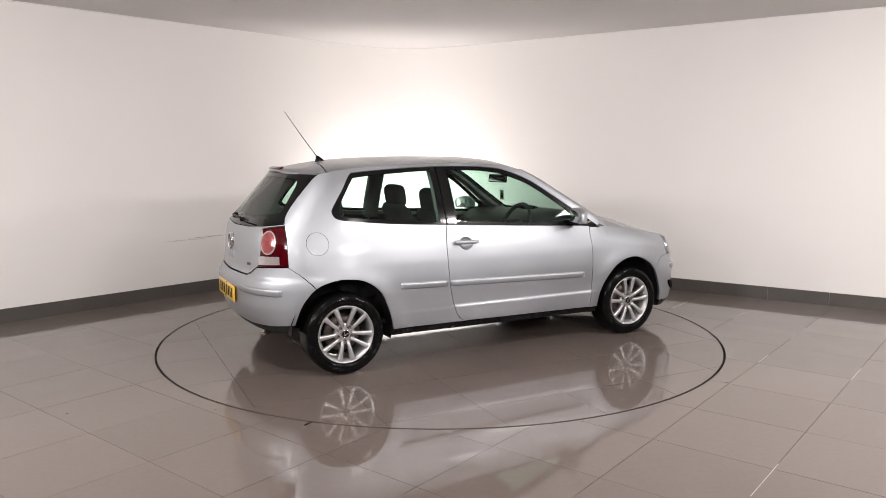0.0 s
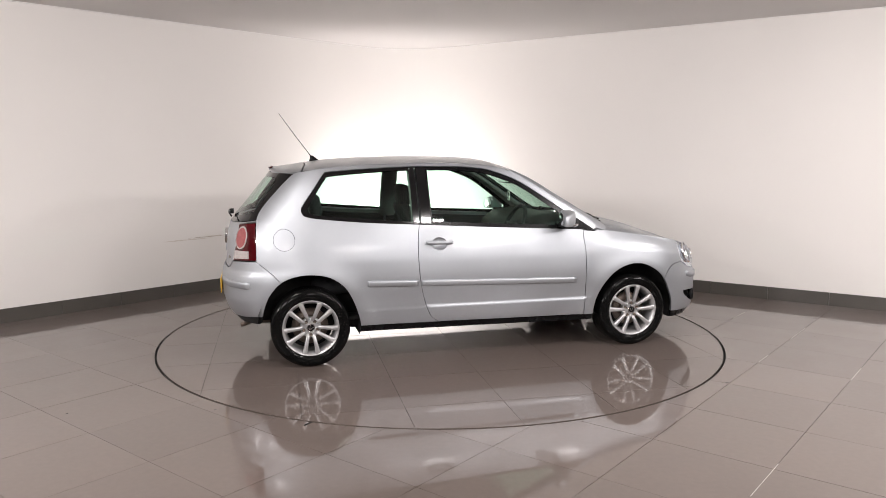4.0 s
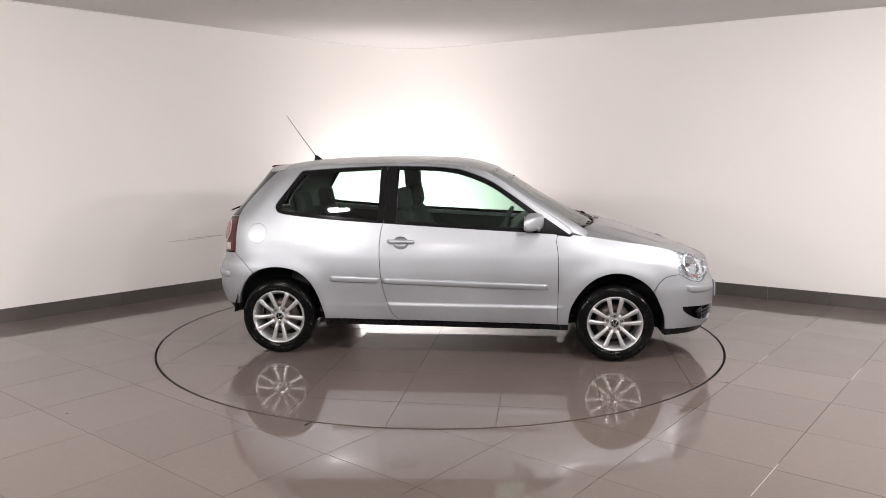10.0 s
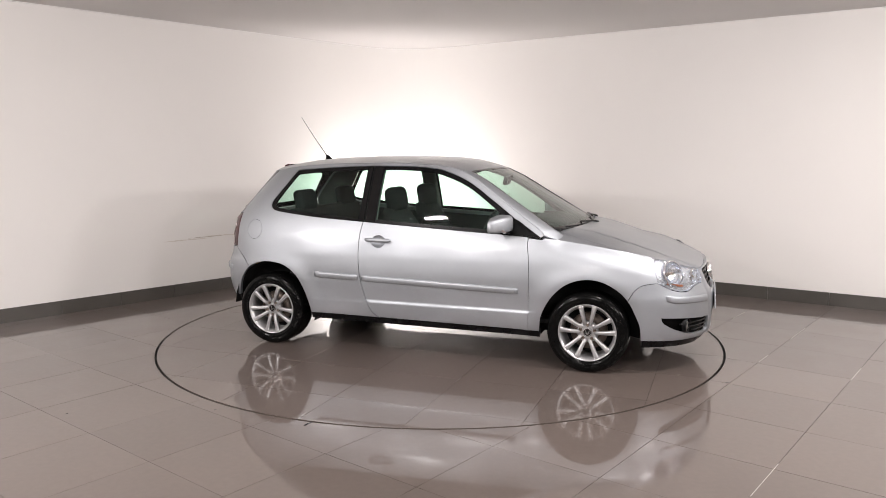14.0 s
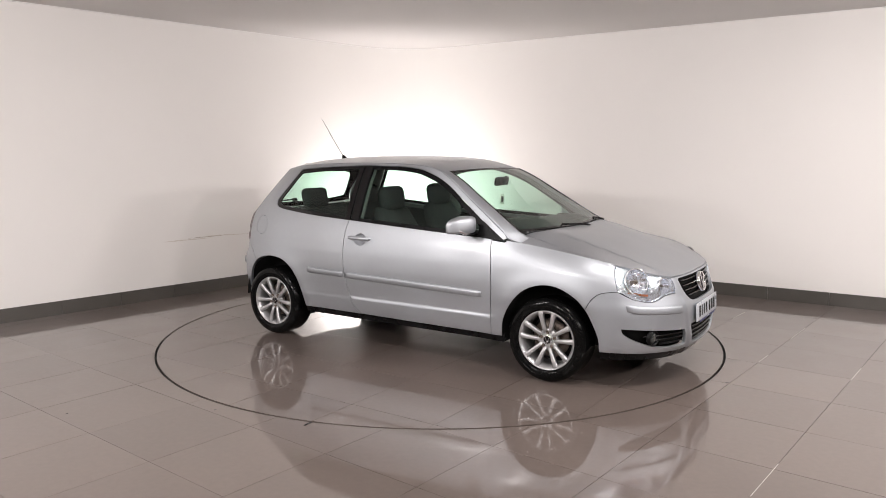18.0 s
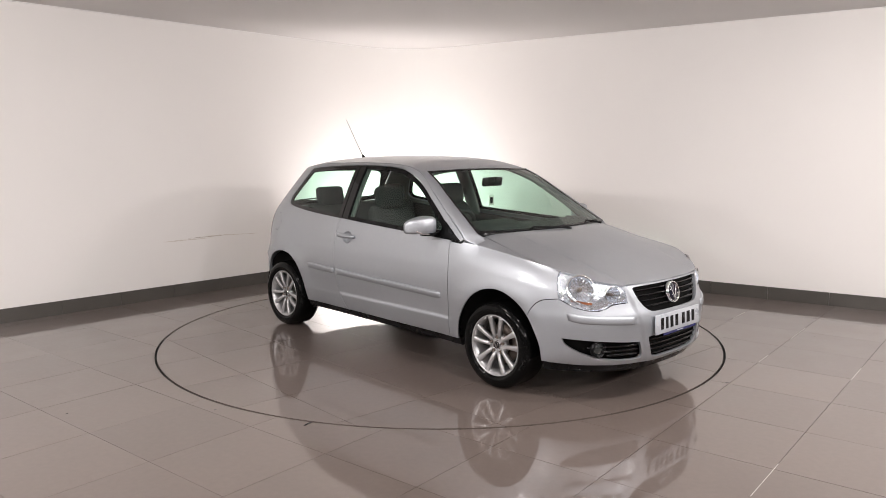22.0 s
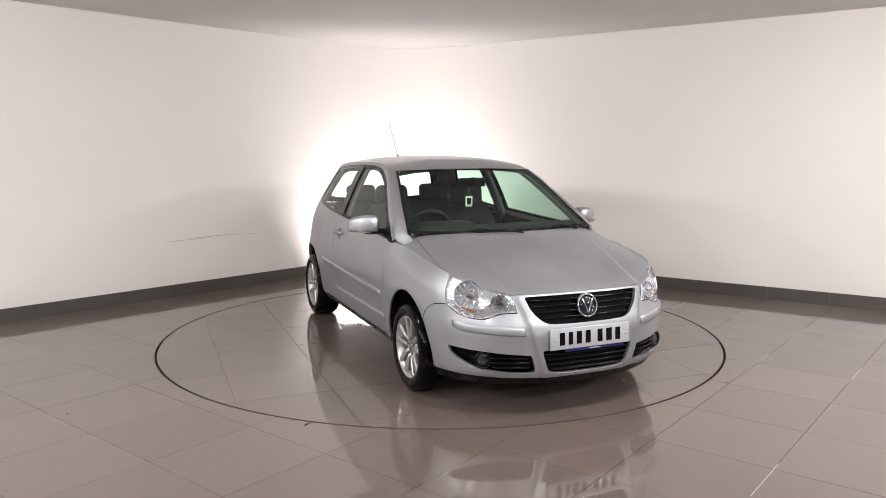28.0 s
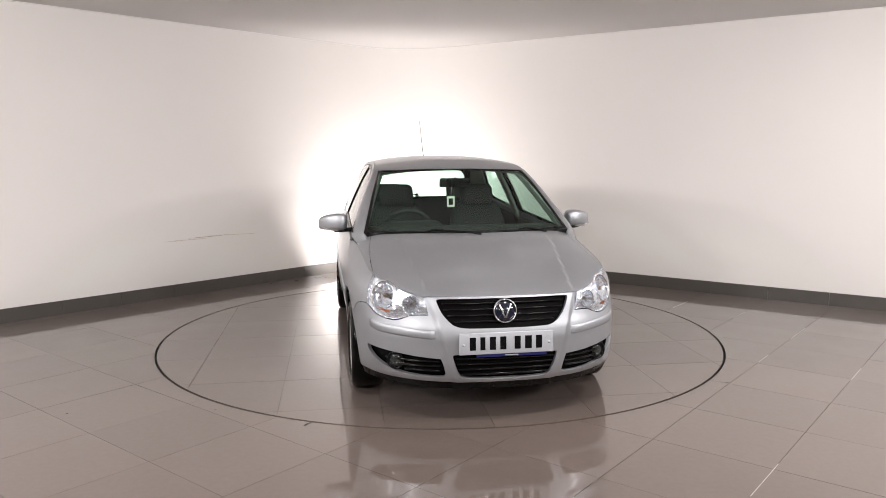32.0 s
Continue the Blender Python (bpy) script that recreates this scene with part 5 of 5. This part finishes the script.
def slab(outline_pts, step=0.5):
    """A flat tile with upright edges, from its plan outline."""
    p2, fa = triangulate(outline_pts, (), step)
    tn = [(p2[f[1]][0] - p2[f[0]][0]) * (p2[f[2]][1] - p2[f[0]][1]) - (p2[f[1]][1] - p2[f[0]][1]) * (p2[f[2]][0] - p2[f[0]][0]) for f in fa]
    F = [tuple(f) if t > 0 else tuple(f[::-1]) for f, t in zip(fa, tn)]
    V = [(p[0], p[1], 0.0) for p in p2]
    n = len(V)
    V += [(p[0], p[1], -DEEP) for p in p2]
    seen = {(f[i], f[(i + 1) % 3]) for f in F for i in range(3)}
    F += [(j, i, i + n, j + n) for i, j in seen if (j, i) not in seen]
    return V, F


def clip(poly, keep):
    """The part of a convex outline inside the circle (keep 'in') or outside it."""
    pts = resample(poly, 0.02)
    r = R_IN if keep == "in" else R_OUT
    ok = [(math.hypot(*p) <= r) == (keep == "in") for p in pts]
    if all(ok):
        return poly
    if not any(ok):
        return None
    out = []
    n = len(pts)
    for i in range(n):
        a, b = pts[i], pts[(i + 1) % n]
        if ok[i]:
            out.append(a)
        if ok[i] != ok[(i + 1) % n]:
            lo, hi = a, b
            for _ in range(20):
                m = ((lo[0] + hi[0]) / 2, (lo[1] + hi[1]) / 2)
                if ((math.hypot(*m) <= r) == (keep == "in")) == ok[i]:
                    lo = m
                else:
                    hi = m
            out.append((lo[0], lo[1], "x"))
    # follow the circle between the two crossings
    res = []
    m = len(out)
    for i in range(m):
        a, b = out[i], out[(i + 1) % m]
        res.append(a[:2])
        if len(a) == 3 and len(b) == 3:
            t0, t1 = math.atan2(a[1], a[0]), math.atan2(b[1], b[0])
            d = (t1 - t0 + math.pi) % (2 * math.pi) - math.pi
            steps = max(2, int(abs(d) * r / 0.03))
            res += [(r * math.cos(t0 + d * k / steps), r * math.sin(t0 + d * k / steps)) for k in range(1, steps)]
    return res if len(res) > 3 else None


def lay(parent, angle, o1, o2, keep, near):
    """Square tiles on a grid turned by angle, whose joints run through o1, o2 along the two ways."""
    c, s = math.cos(radians(angle)), math.sin(radians(angle))
    whole = None
    far_V, far_F = [], []
    for i in range(-17, 18):
        for j in range(-17, 18):
            u0, v0 = o1 + i * PITCH + JOINT / 2, o2 + j * PITCH + JOINT / 2
            w = PITCH - JOINT
            q = [(u * c - v * s, u * s + v * c) for u, v in ((u0, v0), (u0 + w, v0), (u0 + w, v0 + w), (u0, v0 + w))]
            cx, cy = sum(p[0] for p in q) / 4, sum(p[1] for p in q) / 4
            if keep == "out":
                rel = Vector((cx, cy)) - CORNER
                if rel.dot(Vector((-LD.y, LD.x))) > 0.45 or rel.dot(Vector((-RD.y, RD.x))) > 0.45 or cy < -9.6 or abs(cx) > 9.5:
                    continue
            elif math.hypot(cx, cy) > 2.7:
                continue
            k = clip(q, keep)
            if k is None:
                continue
            if k is q:
                if not near(cx, cy):
                    V, F = slab(q, 2.0)
                    F = [tuple(i + len(far_V) for i in f) for f in F]
                    far_V += V
                    far_F += F
                    continue
                if whole is None:
                    V, F = slab([(0, 0), (w, 0), (w, w), (0, w)], 2.0)
                    whole = raw("tile", V, F, TILE, parent, smooth=False)
                    ob = whole
                else:
                    ob = bpy.data.objects.new("tile", whole.data)
                    scene.collection.objects.link(ob)
                    ob.parent = parent
                ob.matrix_local = pose(q[0][0], q[0][1], 0, uneven.uniform(-0.045, 0.045), uneven.uniform(-0.045, 0.045), angle)
            else:
                area2 = sum(a[0] * b[1] - b[0] * a[1] for a, b in zip(k, k[1:] + k[:1])) / 2
                if abs(area2) < 0.0015:
                    continue
                V, F = slab(k, 0.5)
                raw("tile", V, F, TILE, parent, smooth=False)
    if far_V:
        tagged(raw("tiles_beyond", far_V, far_F, TILE, parent, smooth=False), kind="stuff")


uneven = random.Random(11)
turntable = new("turntable")
tagged(turntable, "round tiled car turntable flush with the floor, slowly turning", "turntable")
tb = bmesh.new()
bmesh.ops.create_cone(tb, cap_ends=True, segments=128, radius1=R_IN - 0.004, radius2=R_IN - 0.004, depth=0.01, matrix=pose(0, 0, -0.0143 + 0.0005))
part("platform", tb, GROUT, turntable, "dark round platform under the tiles")
lay(turntable, -1.7, 0.0, 0.0, "in", lambda x, y: True)
lay(floor, -38.8, -0.04, -2.967, "out", lambda x, y: -4.5 < x < 4.8 and -4.2 < y < 4.2)

# the steel edge of the pit round the turntable
rb = lathe([(R_IN + 0.004, -0.011), (R_IN + 0.004, -0.005), (R_OUT - 0.002, -0.005), (R_OUT - 0.002, -0.011)], pose(0, 0, 0, 90), 160)
part("turntable_rim", rb, GRILLE_BLACK, floor, "dark rubber-filled joint round the turntable")
part("rim_mark", box(0.012, 0.06, 0.0016, pose(-0.733, -2.156, 0.0009, 0, 0, -30)), BLACK_TRIM, floor, "short dark key slot beside the joint")


# pale worn grout and small marks
def joint_bit(u, v0, v1, w=0.005, along="v"):
    c, s = math.cos(radians(-38.8)), math.sin(radians(-38.8))
    uu, vv = (u, (v0 + v1) / 2) if along == "v" else ((v0 + v1) / 2, u)
    part("worn_joint", box(w, v1 - v0, 0.0012, pose(uu * c - vv * s, uu * s + vv * c, 0.0002, 0, 0, -38.8 + (0 if along == "v" else 90))), PALE_JOINT, floor, "pale worn joint filler")


joint_bit(2.9765, -1.52, -1.08, 0.004)
joint_bit(2.9765, 0.62, 0.98, 0.004)
joint_bit(2.3735, 0.68, 0.92, 0.004)
joint_bit(2.3735, 1.55, 2.0, 0.004)
joint_bit(1.7705, 2.0, 2.35, 0.004)
joint_bit(1.1675, 2.1, 2.5, 0.004)
for x, y, w, a in ((1.88, -1.42, 0.03, 10), (2.45, -2.6, 0.014, 40), (-2.16, -1.98, 0.01, 0), (-1.32, -1.92, 0.02, 60), (3.05, -0.2, 0.012, 20)):
    part("floor_mark", box(w, 0.006, 0.001, pose(x, y, 0.0006, 0, 0, a)), BLACK_TRIM, floor, "tiny dark mark on a tile")


# skirting tiles along both walls
def skirting(a, d, total, first, parent, pitch):
    inn = Vector((d.y, -d.x))
    ang = math.degrees(math.atan2(d.y, d.x))
    t, k = 0.0, 0
    shared = None
    while t < total:
        w = first if k == 0 else pitch
        if t + w > total:
            w = total - t
        p = a + d * (t + w / 2) + inn * 0.0065
        if abs(w - pitch) < 1e-6 and shared:
            ob = bpy.data.objects.new("skirting_tile", shared.data)
            scene.collection.objects.link(ob)
            ob.parent = parent
            ob.matrix_local = pose(p.x, p.y, 0.064, 0, 0, ang)
        else:
            ob = part("skirting_tile", box(w - 0.003, 0.011, 0.128), SKIRT, parent)
            ob.matrix_local = pose(p.x, p.y, 0.064, 0, 0, ang)
            if abs(w - pitch) < 1e-6:
                shared = ob
        t += w
        k += 1


baseboard = new("baseboard")
tagged(baseboard, "dark grey-brown tiled skirting along the walls", "baseboard", kind="structure")
skirting(ARC[0] - LD * 8.05, LD, 8.05, 0.503, baseboard, 0.556)
skirting(ARC[-1], RD, 8.05, 0.4775, baseboard, 0.5625)
secs = []
for i, p in enumerate(ARC):
    d = (ARC[min(i + 1, 32)] - ARC[max(i - 1, 0)]).normalized()
    inn = Vector((d.y, -d.x))
    secs.append([(p.x + inn.x * a, p.y + inn.y * a, z) for a, z in ((0.001, 0.001), (0.012, 0.001), (0.012, 0.127), (0.001, 0.128))])
part("corner_skirting", loft(secs), SKIRT, baseboard)


# ---------------------------------------------------------------- movement
def heading(t):
    HEAD = (27.409, -3.37162, 0.0034857, -0.00010466)
    return HEAD[0] + t * (HEAD[1] + t * (HEAD[2] + t * HEAD[3]))


def motions():
    rows_car, rows_table = [], []
    for k in range(0, 33, 2):
        turn = pose(0, 0, 0, 0, 0, heading(k))
        rows_car.append((k, turn @ pose(-1.1265, 0.011, 0)))
        rows_table.append((k, pose(0, 0, 0, 0, 0, heading(k))))
    walk(car, rows_car)
    walk(turntable, rows_table)
    walk(tag, rows_car)


motions()
